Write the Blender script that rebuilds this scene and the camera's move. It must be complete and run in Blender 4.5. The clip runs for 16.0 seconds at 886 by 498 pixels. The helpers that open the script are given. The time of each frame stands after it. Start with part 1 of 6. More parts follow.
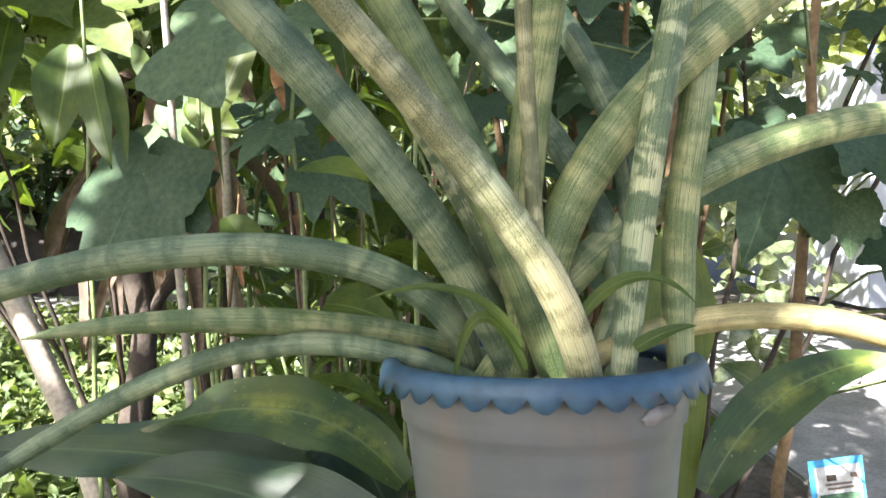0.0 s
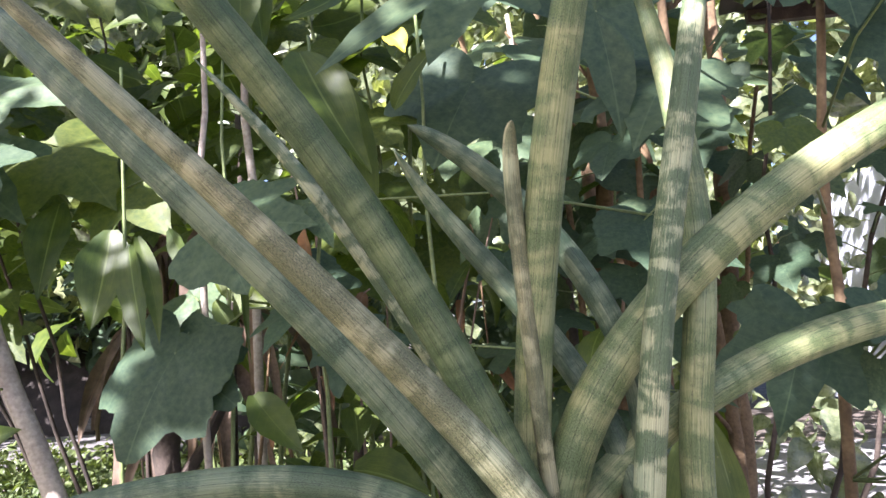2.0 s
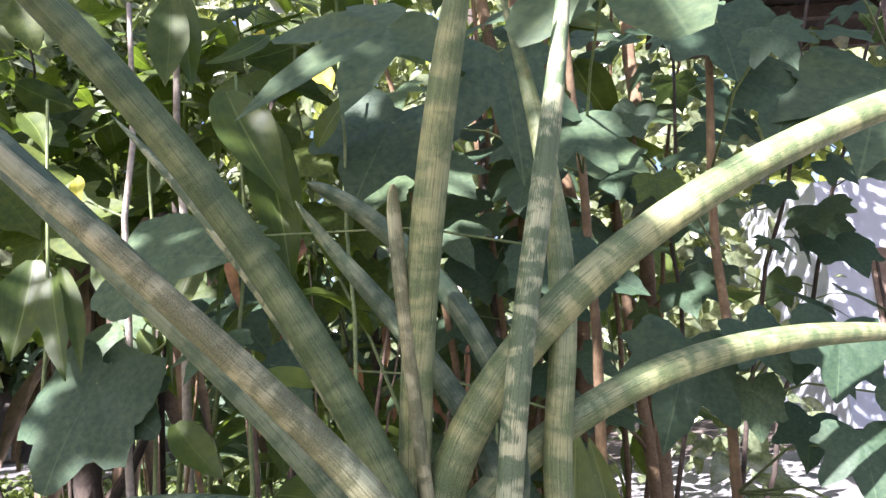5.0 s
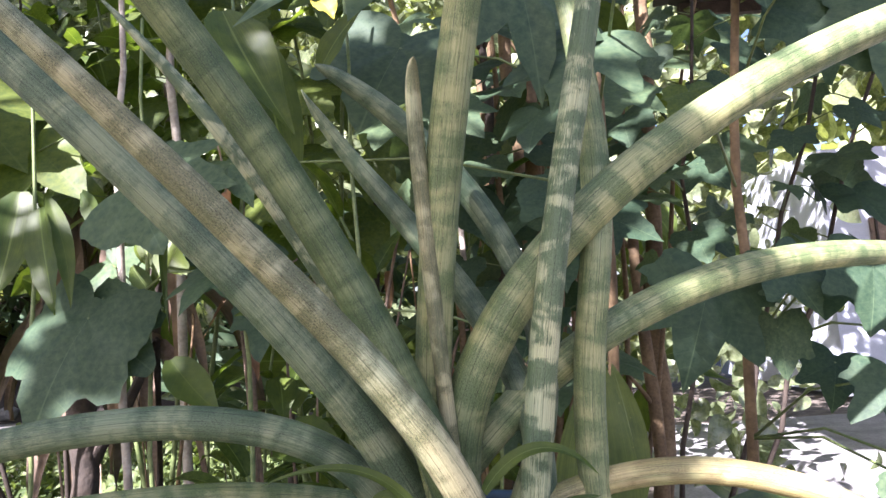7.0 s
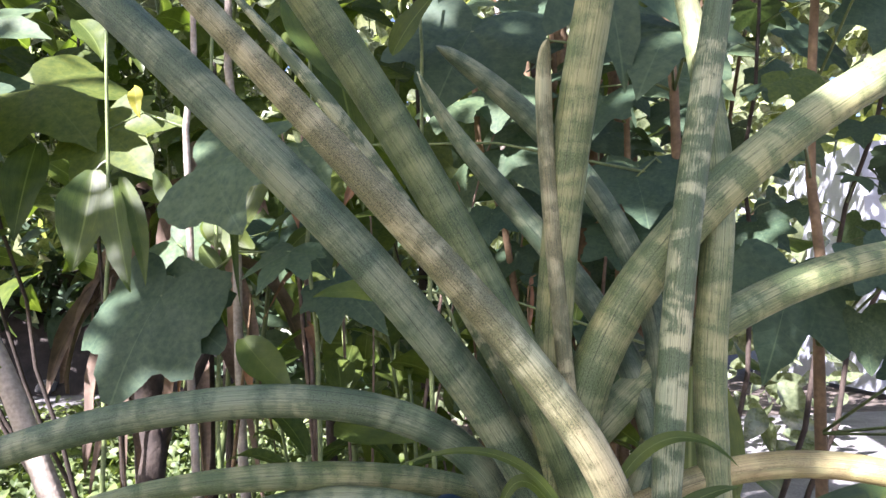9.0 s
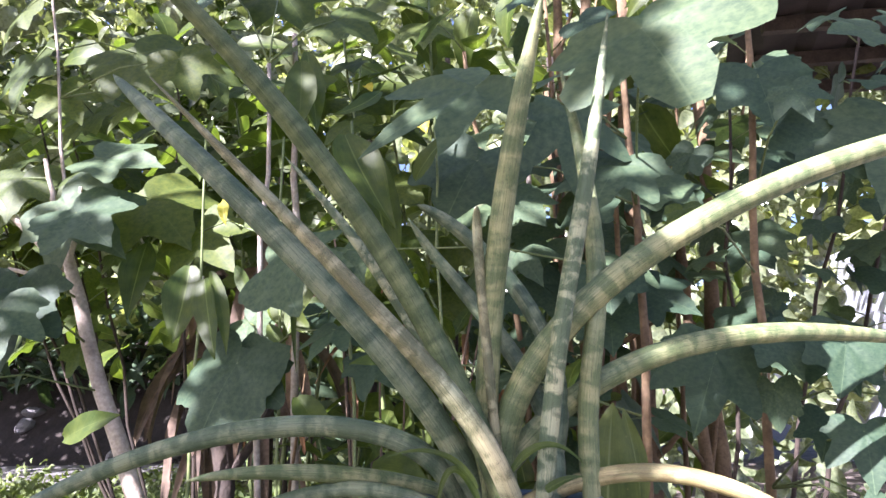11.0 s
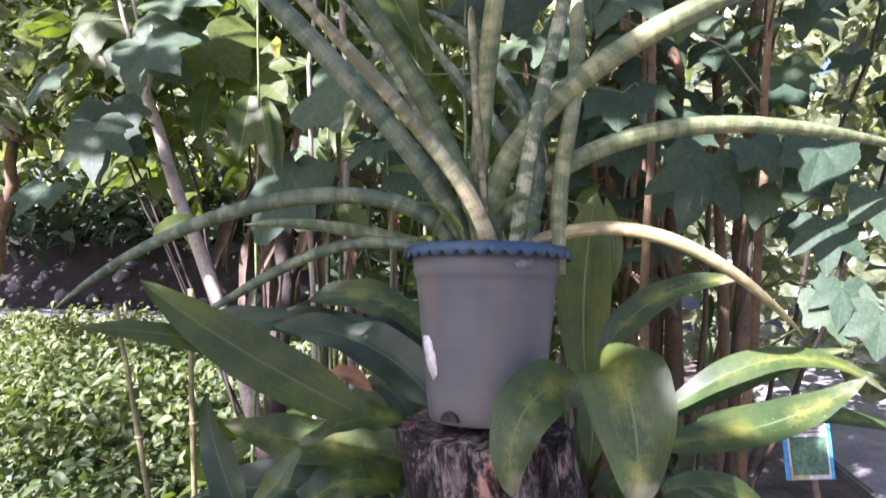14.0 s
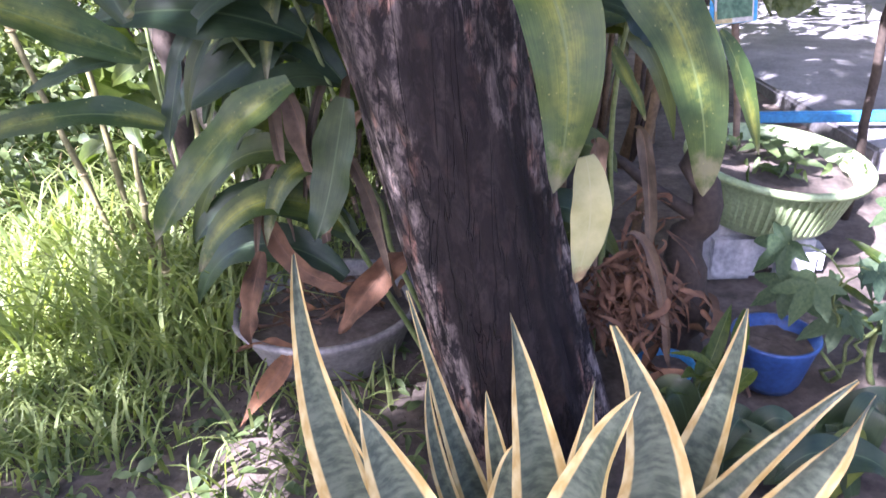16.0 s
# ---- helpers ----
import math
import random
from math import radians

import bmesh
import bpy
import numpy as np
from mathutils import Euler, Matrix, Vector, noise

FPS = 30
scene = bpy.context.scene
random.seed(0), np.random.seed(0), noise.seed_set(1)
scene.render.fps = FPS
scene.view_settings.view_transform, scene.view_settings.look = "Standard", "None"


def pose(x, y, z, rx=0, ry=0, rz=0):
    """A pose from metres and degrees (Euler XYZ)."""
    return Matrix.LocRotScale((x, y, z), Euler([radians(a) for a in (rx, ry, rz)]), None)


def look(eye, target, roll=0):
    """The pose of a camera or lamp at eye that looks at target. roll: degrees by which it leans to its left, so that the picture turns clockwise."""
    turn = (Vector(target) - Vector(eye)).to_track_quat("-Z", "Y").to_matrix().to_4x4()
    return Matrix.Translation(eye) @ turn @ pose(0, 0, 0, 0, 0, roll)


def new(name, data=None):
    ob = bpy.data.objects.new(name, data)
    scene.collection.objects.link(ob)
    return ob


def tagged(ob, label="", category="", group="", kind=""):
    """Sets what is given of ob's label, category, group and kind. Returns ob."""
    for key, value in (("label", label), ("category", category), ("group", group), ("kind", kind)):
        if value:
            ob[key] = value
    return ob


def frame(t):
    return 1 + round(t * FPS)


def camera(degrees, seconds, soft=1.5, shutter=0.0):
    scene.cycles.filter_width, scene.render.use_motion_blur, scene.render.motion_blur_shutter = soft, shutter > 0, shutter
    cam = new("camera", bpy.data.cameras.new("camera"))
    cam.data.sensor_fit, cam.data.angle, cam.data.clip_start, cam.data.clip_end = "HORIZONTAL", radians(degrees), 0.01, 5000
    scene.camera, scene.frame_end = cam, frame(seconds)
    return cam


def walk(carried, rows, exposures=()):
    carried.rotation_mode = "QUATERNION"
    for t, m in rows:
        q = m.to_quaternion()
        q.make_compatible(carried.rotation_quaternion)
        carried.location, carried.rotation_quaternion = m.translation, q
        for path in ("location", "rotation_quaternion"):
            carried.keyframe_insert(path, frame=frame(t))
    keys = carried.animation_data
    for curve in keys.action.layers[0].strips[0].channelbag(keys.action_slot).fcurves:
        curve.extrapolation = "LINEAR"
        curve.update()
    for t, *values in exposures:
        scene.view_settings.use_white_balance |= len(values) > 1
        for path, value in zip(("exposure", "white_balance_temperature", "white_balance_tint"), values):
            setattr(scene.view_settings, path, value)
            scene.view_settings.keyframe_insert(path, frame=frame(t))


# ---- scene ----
cam = camera(67.8, 16.0, soft=1.5, shutter=0.2)
PATH = [
    (0, (0.034, -0.012, 1.536), (-0.026, 1.985, 1.446), -1.4),
    (0.5, (0.052, -0.017, 1.574), (-0.045, 1.98, 1.623), -3.1),
    (1, (0.063, -0.023, 1.604), (-0.029, 1.967, 1.787), -2.8),
    (1.5, (0.068, -0.017, 1.62), (-0.045, 1.97, 1.822), -4.1),
    (2, (0.067, -0.026, 1.641), (-0.084, 1.951, 1.899), -3.9),
    (2.5, (0.011, -0.075, 1.667), (-0.255, 1.882, 1.978), -3.5),
    (3, (-0.024, -0.087, 1.695), (-0.333, 1.835, 2.156), -2.6),
    (3.5, (-0.001, -0.107, 1.697), (-0.294, 1.821, 2.14), -2.3),
    (4, (0.061, -0.101, 1.699), (-0.018, 1.847, 2.142), -3.5),
    (4.5, (0.106, -0.102, 1.676), (0.121, 1.865, 2.04), -3.9),
    (5, (0.129, -0.103, 1.655), (0.145, 1.874, 1.957), -4.4),
    (7.5, (0.072, -0.017, 1.588), (0.088, 1.975, 1.787), -3.6),
    (8, (0.033, -0.024, 1.6), (-0.009, 1.967, 1.79), -3.0),
    (8.5, (0.005, -0.025, 1.597), (-0.05, 1.964, 1.8), -2.2),
    (9, (0.01, -0.024, 1.596), (-0.045, 1.967, 1.769), -2.4),
    (9.5, (0.018, -0.027, 1.6), (-0.077, 1.964, 1.768), -2.8),
    (10, (0.041, -0.123, 1.619), (-0.128, 1.847, 1.916), -1.8),
    (10.2, (0.047, -0.181, 1.614), (-0.141, 1.781, 1.958), -1.9),
    (12.3, (0.298, -0.587, 1.5), (0.051, 1.35, 1.931), -1.2),
    (12.5, (0.298, -0.593, 1.505), (0.053, 1.346, 1.929), -1.9),
    (13, (0.283, -0.604, 1.496), (0.097, 1.346, 1.9), -2.2),
    (13.5, (0.259, -0.611, 1.463), (-0.048, 1.339, 1.783), -2.0),
    (14, (0.278, -0.574, 1.385), (-0.146, 1.38, 1.423), -0.1),
    (14.5, (0.28, -0.562, 1.294), (-0.053, 1.403, 1.127), -0.3),
    (15, (0.277, -0.557, 1.162), (0.006, 1.397, 0.831), 0.3),
    (15.5, (0.282, -0.537, 1.074), (0.021, 1.343, 0.445), -0.8),
    (16, (0.271, -0.529, 1.016), (0.068, 1.269, 0.163), -3.0),
]
walk(cam, [(t, look(eye, target, roll)) for t, eye, target, roll in PATH], [(0.0, 3.08, 6150, 14), (0.7, 2.72, 5880, 26), (10.0, 2.74, 5760, 30), (12.3, 2.62, 5650, 38), (13.5, 2.62, 5650, 39), (14.5, 2.50, 5600, 36), (15.0, 2.58, 5550, 37), (15.5, 2.9, 5500, 38), (16.0, 3.15, 5450, 38)])

# ---- world, sun, exposure ----
SUN_WAY = Vector((0.42, 0.62, -0.66)).normalized()
world = bpy.data.worlds.new("sky")
scene.world = world
world.use_nodes = True
wn = world.node_tree.nodes
sky = wn.new("ShaderNodeTexSky")
sky.sky_type = "NISHITA"
sky.sun_disc = False
sky.dust_density = 2.5
sky.sun_elevation = math.asin(-SUN_WAY.z)
sky.sun_rotation = math.atan2(-SUN_WAY.x, -SUN_WAY.y)
wn["Background"].inputs["Strength"].default_value = 0.050
world.node_tree.links.new(sky.outputs["Color"], wn["Background"].inputs["Color"])
sun_lamp = bpy.data.lights.new("sun", "SUN")
sun_lamp.energy, sun_lamp.angle, sun_lamp.color = 5.0, radians(0.53), (1.0, 0.95, 0.86)
sun = new("sun", sun_lamp)
sun.rotation_mode = "QUATERNION"
sun.rotation_quaternion = SUN_WAY.to_track_quat("-Z", "Y")

# ---- materials ----
def material(name, rough=0.6, spec=0.5):
    m = bpy.data.materials.new(name)
    m.use_nodes = True
    b = m.node_tree.nodes["Principled BSDF"]
    b.inputs["Roughness"].default_value = rough
    b.inputs["Specular IOR Level"].default_value = spec
    return m, m.node_tree.nodes, m.node_tree.links, b


def tex(nodes, links, kind, scale, src=None, **extra):
    n = nodes.new({"noise": "ShaderNodeTexNoise", "voronoi": "ShaderNodeTexVoronoi", "wave": "ShaderNodeTexWave"}[kind])
    n.inputs["Scale"].default_value = scale
    for key, value in extra.items():
        n.inputs[key.replace("_", " ")].default_value = value
    if src is not None:
        links.new(src, n.inputs["Vector"])
    return n


def ramp(nodes, links, src, stops):
    r = nodes.new("ShaderNodeValToRGB")
    while len(r.color_ramp.elements) < len(stops):
        r.color_ramp.elements.new(0.5)
    for e, (at, col) in zip(r.color_ramp.elements, stops):
        e.position, e.color = at, (*col, 1)
    links.new(src, r.inputs["Fac"])
    return r


def mix(nodes, links, fac, a, b, how="MIX"):
    n = nodes.new("ShaderNodeMix")
    n.data_type, n.blend_type = "RGBA", how
    for value, socket in ((fac, n.inputs[0]), (a, n.inputs[6]), (b, n.inputs[7])):
        if isinstance(value, (int, float)):
            socket.default_value = value
        elif isinstance(value, tuple):
            socket.default_value = (*value, 1)
        else:
            links.new(value, socket)
    return n.outputs[2]


def stretch(nodes, links, src, scale):
    n = nodes.new("ShaderNodeMapping")
    n.inputs["Scale"].default_value = scale
    links.new(src, n.inputs["Vector"])
    return n.outputs["Vector"]


def bump(nodes, links, height, bsdf, strength=0.4, distance=0.002):
    n = nodes.new("ShaderNodeBump")
    n.inputs["Strength"].default_value, n.inputs["Distance"].default_value = strength, distance
    links.new(height, n.inputs["Height"])
    links.new(n.outputs["Normal"], bsdf.inputs["Normal"])


def mottled(name, dark, light, scale=12, rough=0.7, relief=0.4, fine=90, spec=0.4):
    """A surface with blotches at one scale and grain at another."""
    m, n, l, b = material(name, rough, spec)
    at = n.new("ShaderNodeTexCoord").outputs["Object"]
    big = tex(n, l, "noise", scale, at, Detail=6.0, Roughness=0.65)
    small = tex(n, l, "noise", fine, at, Detail=4.0)
    base = ramp(n, l, big.outputs["Fac"], [(0.3, dark), (0.7, light)])
    grain = ramp(n, l, small.outputs["Fac"], [(0.3, (0.72, 0.72, 0.72)), (0.7, (1.15, 1.15, 1.15))])
    l.new(mix(n, l, 1.0, base.outputs["Color"], grain.outputs["Color"], "MULTIPLY"), b.inputs["Base Color"])
    bump(n, l, small.outputs["Fac"], b, relief, 0.003)
    return m


def leaf_material(name, dark, light, rib=(0.25, 0.34, 0.12), rough=0.5, see=0.25, veins="side", spots=0.0, spot_col=(0.35, 0.33, 0.12), patch=None, tip=None):
    """A leaf blade: midrib and veins from its own UV (u along from 0 to 1, v across from -1 to 1), blotches, light that
    shines through.
    veins: side (slanting), along (parallel to the rib), hand (from the stalk into the lobes) or none. patch: a colour
    blotched in near the rib; on BROAD it paints sunlit patches."""
    m, n, l, b = material(name, rough, 0.35)
    uv = n.new("ShaderNodeUVMap").outputs["UV"]
    at = n.new("ShaderNodeTexCoord").outputs["Object"]
    rnd = n.new("ShaderNodeObjectInfo").outputs["Random"]
    blot = tex(n, l, "noise", 14, at, Detail=6.0, Roughness=0.65)
    base = ramp(n, l, blot.outputs["Fac"], [(0.32, dark), (0.68, light)]).outputs["Color"]
    tone = ramp(n, l, rnd, [(0.0, (0.68, 0.74, 0.72)), (0.6, (1.05, 1.0, 0.95)), (1.0, (1.35, 1.22, 1.0))]).outputs["Color"]
    base = mix(n, l, 1.0, base, tone, "MULTIPLY")
    if patch:
        wide = tex(n, l, "noise", 8, at, Detail=8.0, Roughness=0.72)
        some = ramp(n, l, wide.outputs["Fac"], [(0.44, (0, 0, 0)), (0.62, (0.8, 0.8, 0.8))]).outputs["Color"]
        sides = n.new("ShaderNodeSeparateXYZ")
        l.new(uv, sides.inputs[0])
        off = n.new("ShaderNodeMath"); off.operation = "ABSOLUTE"
        l.new(sides.outputs["Y"], off.inputs[0])
        inner = ramp(n, l, off.outputs[0], [(0.05, (1, 1, 1)), (0.6, (0.12, 0.12, 0.12))]).outputs["Color"]
        base = mix(n, l, mix(n, l, 1.0, some, inner, "MULTIPLY"), base, patch)
    if veins != "none":
        split = n.new("ShaderNodeSeparateXYZ")
        l.new(uv, split.inputs[0])
        away = n.new("ShaderNodeMath"); away.operation = "ABSOLUTE"
        l.new(split.outputs["Y"], away.inputs[0])
        mid = ramp(n, l, away.outputs[0], [(0.006, (0.4, 0.4, 0.4)), (0.04, (0, 0, 0))] if veins == "hand" else [(0.015, (0.8, 0.8, 0.8)), (0.06, (0, 0, 0))]).outputs["Color"]
        base = mix(n, l, mid, base, rib)
        if veins == "along":
            lines = tex(n, l, "noise", 1.0, stretch(n, l, uv, (2.5, 26, 1)), Detail=4.0, Roughness=0.6).outputs["Fac"]
            bump(n, l, lines, b, 0.25, 0.002)
            streak = ramp(n, l, lines, [(0.35, (0.78, 0.8, 0.8)), (0.65, (1.16, 1.14, 1.1))]).outputs["Color"]
            base = mix(n, l, 1.0, base, streak, "MULTIPLY")
        else:
            slant = n.new("ShaderNodeMath"); slant.operation = "MULTIPLY_ADD"
            slant.inputs[1].default_value = -0.22
            l.new(away.outputs[0], slant.inputs[0]); l.new(split.outputs["X"], slant.inputs[2])
            beat = n.new("ShaderNodeMath"); beat.operation = "MULTIPLY"; beat.inputs[1].default_value = 80.0 if veins == "side" else 42.0
            l.new(slant.outputs[0], beat.inputs[0])
            wav = n.new("ShaderNodeMath"); wav.operation = "SINE"
            l.new(beat.outputs[0], wav.inputs[0])
            thin = ramp(n, l, wav.outputs[0], [(0.90, (0, 0, 0)), (1.0, (1, 1, 1))]).outputs["Color"]
            faint = 0.22 if veins == "side" else 0.09
            bump(n, l, thin, b, faint, 0.0012)
            base = mix(n, l, mix(n, l, 1.0, thin, (faint,) * 3, "MULTIPLY"), base, rib)
    else:
        small = tex(n, l, "noise", 60, at, Detail=3.0)
        bump(n, l, small.outputs["Fac"], b, 0.3, 0.002)
    if tip:
        # withered towards the tip
        torn = tex(n, l, "noise", 18, at, Detail=5.0, Roughness=0.7)
        reach = n.new("ShaderNodeMath"); reach.operation = "MULTIPLY_ADD"; reach.inputs[1].default_value = 0.45
        l.new(torn.outputs["Fac"], reach.inputs[0]); l.new(split.outputs["X"], reach.inputs[2])
        ends = ramp(n, l, reach.outputs[0], [(1.04, (0, 0, 0)), (1.13, (0.9, 0.9, 0.9))])
        half = n.new("ShaderNodeMath"); half.operation = "MULTIPLY"; half.inputs[1].default_value = 0.7
        l.new(reach.outputs[0], half.inputs[0]); l.new(half.outputs[0], ends.inputs["Fac"])
        ends.color_ramp.elements[0].position, ends.color_ramp.elements[1].position = 0.775, 0.84
        base = mix(n, l, ends.outputs["Color"], base, tip)
    if spots:
        dots = tex(n, l, "voronoi", 70, at)
        some = ramp(n, l, dots.outputs["Distance"], [(0.05, (spots,) * 3), (0.11, (0, 0, 0))]).outputs["Color"]
        base = mix(n, l, some, base, spot_col)
    l.new(base, b.inputs["Base Color"])
    gloss = tex(n, l, "noise", 25, at, Detail=3.0)
    shine = n.new("ShaderNodeMapRange")
    shine.inputs["To Min"].default_value, shine.inputs["To Max"].default_value = rough - 0.12, rough + 0.15
    l.new(gloss.outputs["Fac"], shine.inputs["Value"]); l.new(shine.outputs["Result"], b.inputs["Roughness"])
    if see:
        out = n["Material Output"]
        glow = n.new("ShaderNodeBsdfTranslucent")
        l.new(mix(n, l, 1.0, base, (1.9, 2.0, 0.8), "MULTIPLY"), glow.inputs["Color"])
        both = n.new("ShaderNodeMixShader"); both.inputs[0].default_value = see
        l.new(b.outputs[0], both.inputs[1]); l.new(glow.outputs[0], both.inputs[2])
        l.new(both.outputs[0], out.inputs["Surface"])
    return m


def spear_material(name, pale, green, dry=0.0, crisp=0.09, speck=0.75):
    """Round succulent leaf: soft uneven cross bands, thin dark lengthwise grooves, fine dark specks that gather in the bands, scurf. UV: u metres along, v once around."""
    m, n, l, b = material(name, 0.5, 0.35)
    uv = n.new("ShaderNodeUVMap").outputs["UV"]
    rnd = n.new("ShaderNodeObjectInfo").outputs["Random"]
    shift = n.new("ShaderNodeVectorMath"); shift.operation = "ADD"
    far = n.new("ShaderNodeVectorMath"); far.operation = "SCALE"; far.inputs[0].default_value = (7.3, 3.1, 0)
    l.new(rnd, far.inputs["Scale"]); l.new(uv, shift.inputs[0]); l.new(far.outputs[0], shift.inputs[1])
    at = shift.outputs[0]
    bands = tex(n, l, "noise", 1.0, stretch(n, l, at, (40, 1.6, 1)), Detail=2.5, Roughness=0.55, Distortion=0.3)
    broad = tex(n, l, "noise", 1.0, stretch(n, l, at, (9, 2.5, 1)), Detail=3.0)
    scurf = tex(n, l, "noise", 1.0, stretch(n, l, at, (700, 90, 1)), Detail=3.0, Roughness=0.7)
    streak = tex(n, l, "noise", 1.0, stretch(n, l, at, (12, 85, 1)), Detail=4.0, Roughness=0.65)
    dash = tex(n, l, "noise", 1.0, stretch(n, l, at, (75, 60, 1)), Detail=3.0, Roughness=0.7)
    frayed = n.new("ShaderNodeMath"); frayed.operation = "MULTIPLY_ADD"; frayed.inputs[1].default_value = 0.42
    l.new(dash.outputs["Fac"], frayed.inputs[0]); l.new(bands.outputs["Fac"], frayed.inputs[2])
    band = ramp(n, l, frayed.outputs[0], [(0.73 - crisp, (1, 1, 1)), (0.73 + crisp, (0, 0, 0))]).outputs["Color"]
    base = mix(n, l, band, pale, green)
    tint = ramp(n, l, broad.outputs["Fac"], [(0.3, (0.66, 0.76, 0.74)), (0.7, (1.2, 1.12, 1.0))]).outputs["Color"]
    base = mix(n, l, 1.0, base, tint, "MULTIPLY")
    fine = ramp(n, l, streak.outputs["Fac"], [(0.34, (0.60, 0.68, 0.58)), (0.64, (1.16, 1.15, 1.12))]).outputs["Color"]
    base = mix(n, l, 1.0, base, fine, "MULTIPLY")
    dots = ramp(n, l, scurf.outputs["Fac"], [(0.50, (0, 0, 0)), (0.58, (speck, speck, speck))]).outputs["Color"]
    base = mix(n, l, mix(n, l, 1.0, dots, mix(n, l, 0.15, band, (1, 1, 1)), "MULTIPLY"), base, tuple(0.30 * c for c in green))
    white = ramp(n, l, scurf.outputs["Fac"], [(0.28, (0.45, 0.45, 0.45)), (0.35, (0, 0, 0))]).outputs["Color"]
    base = mix(n, l, white, base, (0.46, 0.45, 0.36))
    split = n.new("ShaderNodeSeparateXYZ"); l.new(uv, split.inputs[0])
    turns = n.new("ShaderNodeMath"); turns.operation = "MULTIPLY_ADD"; turns.inputs[1].default_value = 11.0
    l.new(split.outputs["Y"], turns.inputs[0])
    wander = tex(n, l, "noise", 1.0, stretch(n, l, at, (5, 3, 1)), Detail=1.0)
    l.new(wander.outputs["Fac"], turns.inputs[2])
    part_of = n.new("ShaderNodeMath"); part_of.operation = "FRACT"; l.new(turns.outputs[0], part_of.inputs[0])
    off = n.new("ShaderNodeMath"); off.operation = "SUBTRACT"; off.inputs[1].default_value = 0.5
    l.new(part_of.outputs[0], off.inputs[0])
    away = n.new("ShaderNodeMath"); away.operation = "ABSOLUTE"; l.new(off.outputs[0], away.inputs[0])
    thin = tex(n, l, "noise", 1.0, stretch(n, l, at, (30, 9, 1)), Detail=3.0)
    line = ramp(n, l, away.outputs[0], [(0.010, (1, 1, 1)), (0.026, (0, 0, 0))]).outputs["Color"]
    broken = ramp(n, l, thin.outputs["Fac"], [(0.36, (0.15, 0.15, 0.15)), (0.48, (0.95, 0.95, 0.95))]).outputs["Color"]
    groove = mix(n, l, 1.0, line, broken, "MULTIPLY")
    base = mix(n, l, groove, base, (0.018, 0.020, 0.014))
    if dry:
        rust = tex(n, l, "noise", 1.0, stretch(n, l, at, (34, 4, 1)), Detail=4.0)
        brown = ramp(n, l, rust.outputs["Fac"], [(0.5, (0, 0, 0)), (0.7, (dry, dry, dry))]).outputs["Color"]
        base = mix(n, l, brown, base, (0.20, 0.15, 0.085))
    l.new(base, b.inputs["Base Color"])
    bump(n, l, mix(n, l, groove, scurf.outputs["Color"], (0, 0, 0)), b, 0.4, 0.0014)
    return m


def striped_material():
    """Sword leaf: grey-green with dark cross bands and cream edges. UV: u along in metres, v from -1 to 1 across."""
    m, n, l, b = material("striped_sword_leaf", 0.42, 0.45)
    uv = n.new("ShaderNodeUVMap").outputs["UV"]
    bands = tex(n, l, "noise", 1.0, stretch(n, l, uv, (75, 1.4, 1)), Detail=5.0, Roughness=0.6)
    base = ramp(n, l, bands.outputs["Fac"], [(0.40, (0.055, 0.078, 0.055)), (0.62, (0.135, 0.165, 0.115))]).outputs["Color"]
    split = n.new("ShaderNodeSeparateXYZ"); l.new(uv, split.inputs[0])
    away = n.new("ShaderNodeMath"); away.operation = "ABSOLUTE"; l.new(split.outputs["Y"], away.inputs[0])
    edge = ramp(n, l, away.outputs[0], [(0.62, (0, 0, 0)), (0.69, (1, 1, 1))]).outputs["Color"]
    cream = ramp(n, l, tex(n, l, "noise", 1.0, stretch(n, l, uv, (30, 3, 1))).outputs["Fac"], [(0.35, (0.52, 0.36, 0.12)), (0.65, (0.68, 0.56, 0.26))]).outputs["Color"]
    l.new(mix(n, l, edge, base, cream), b.inputs["Base Color"])
    bump(n, l, bands.outputs["Fac"], b, 0.15, 0.001)
    return m


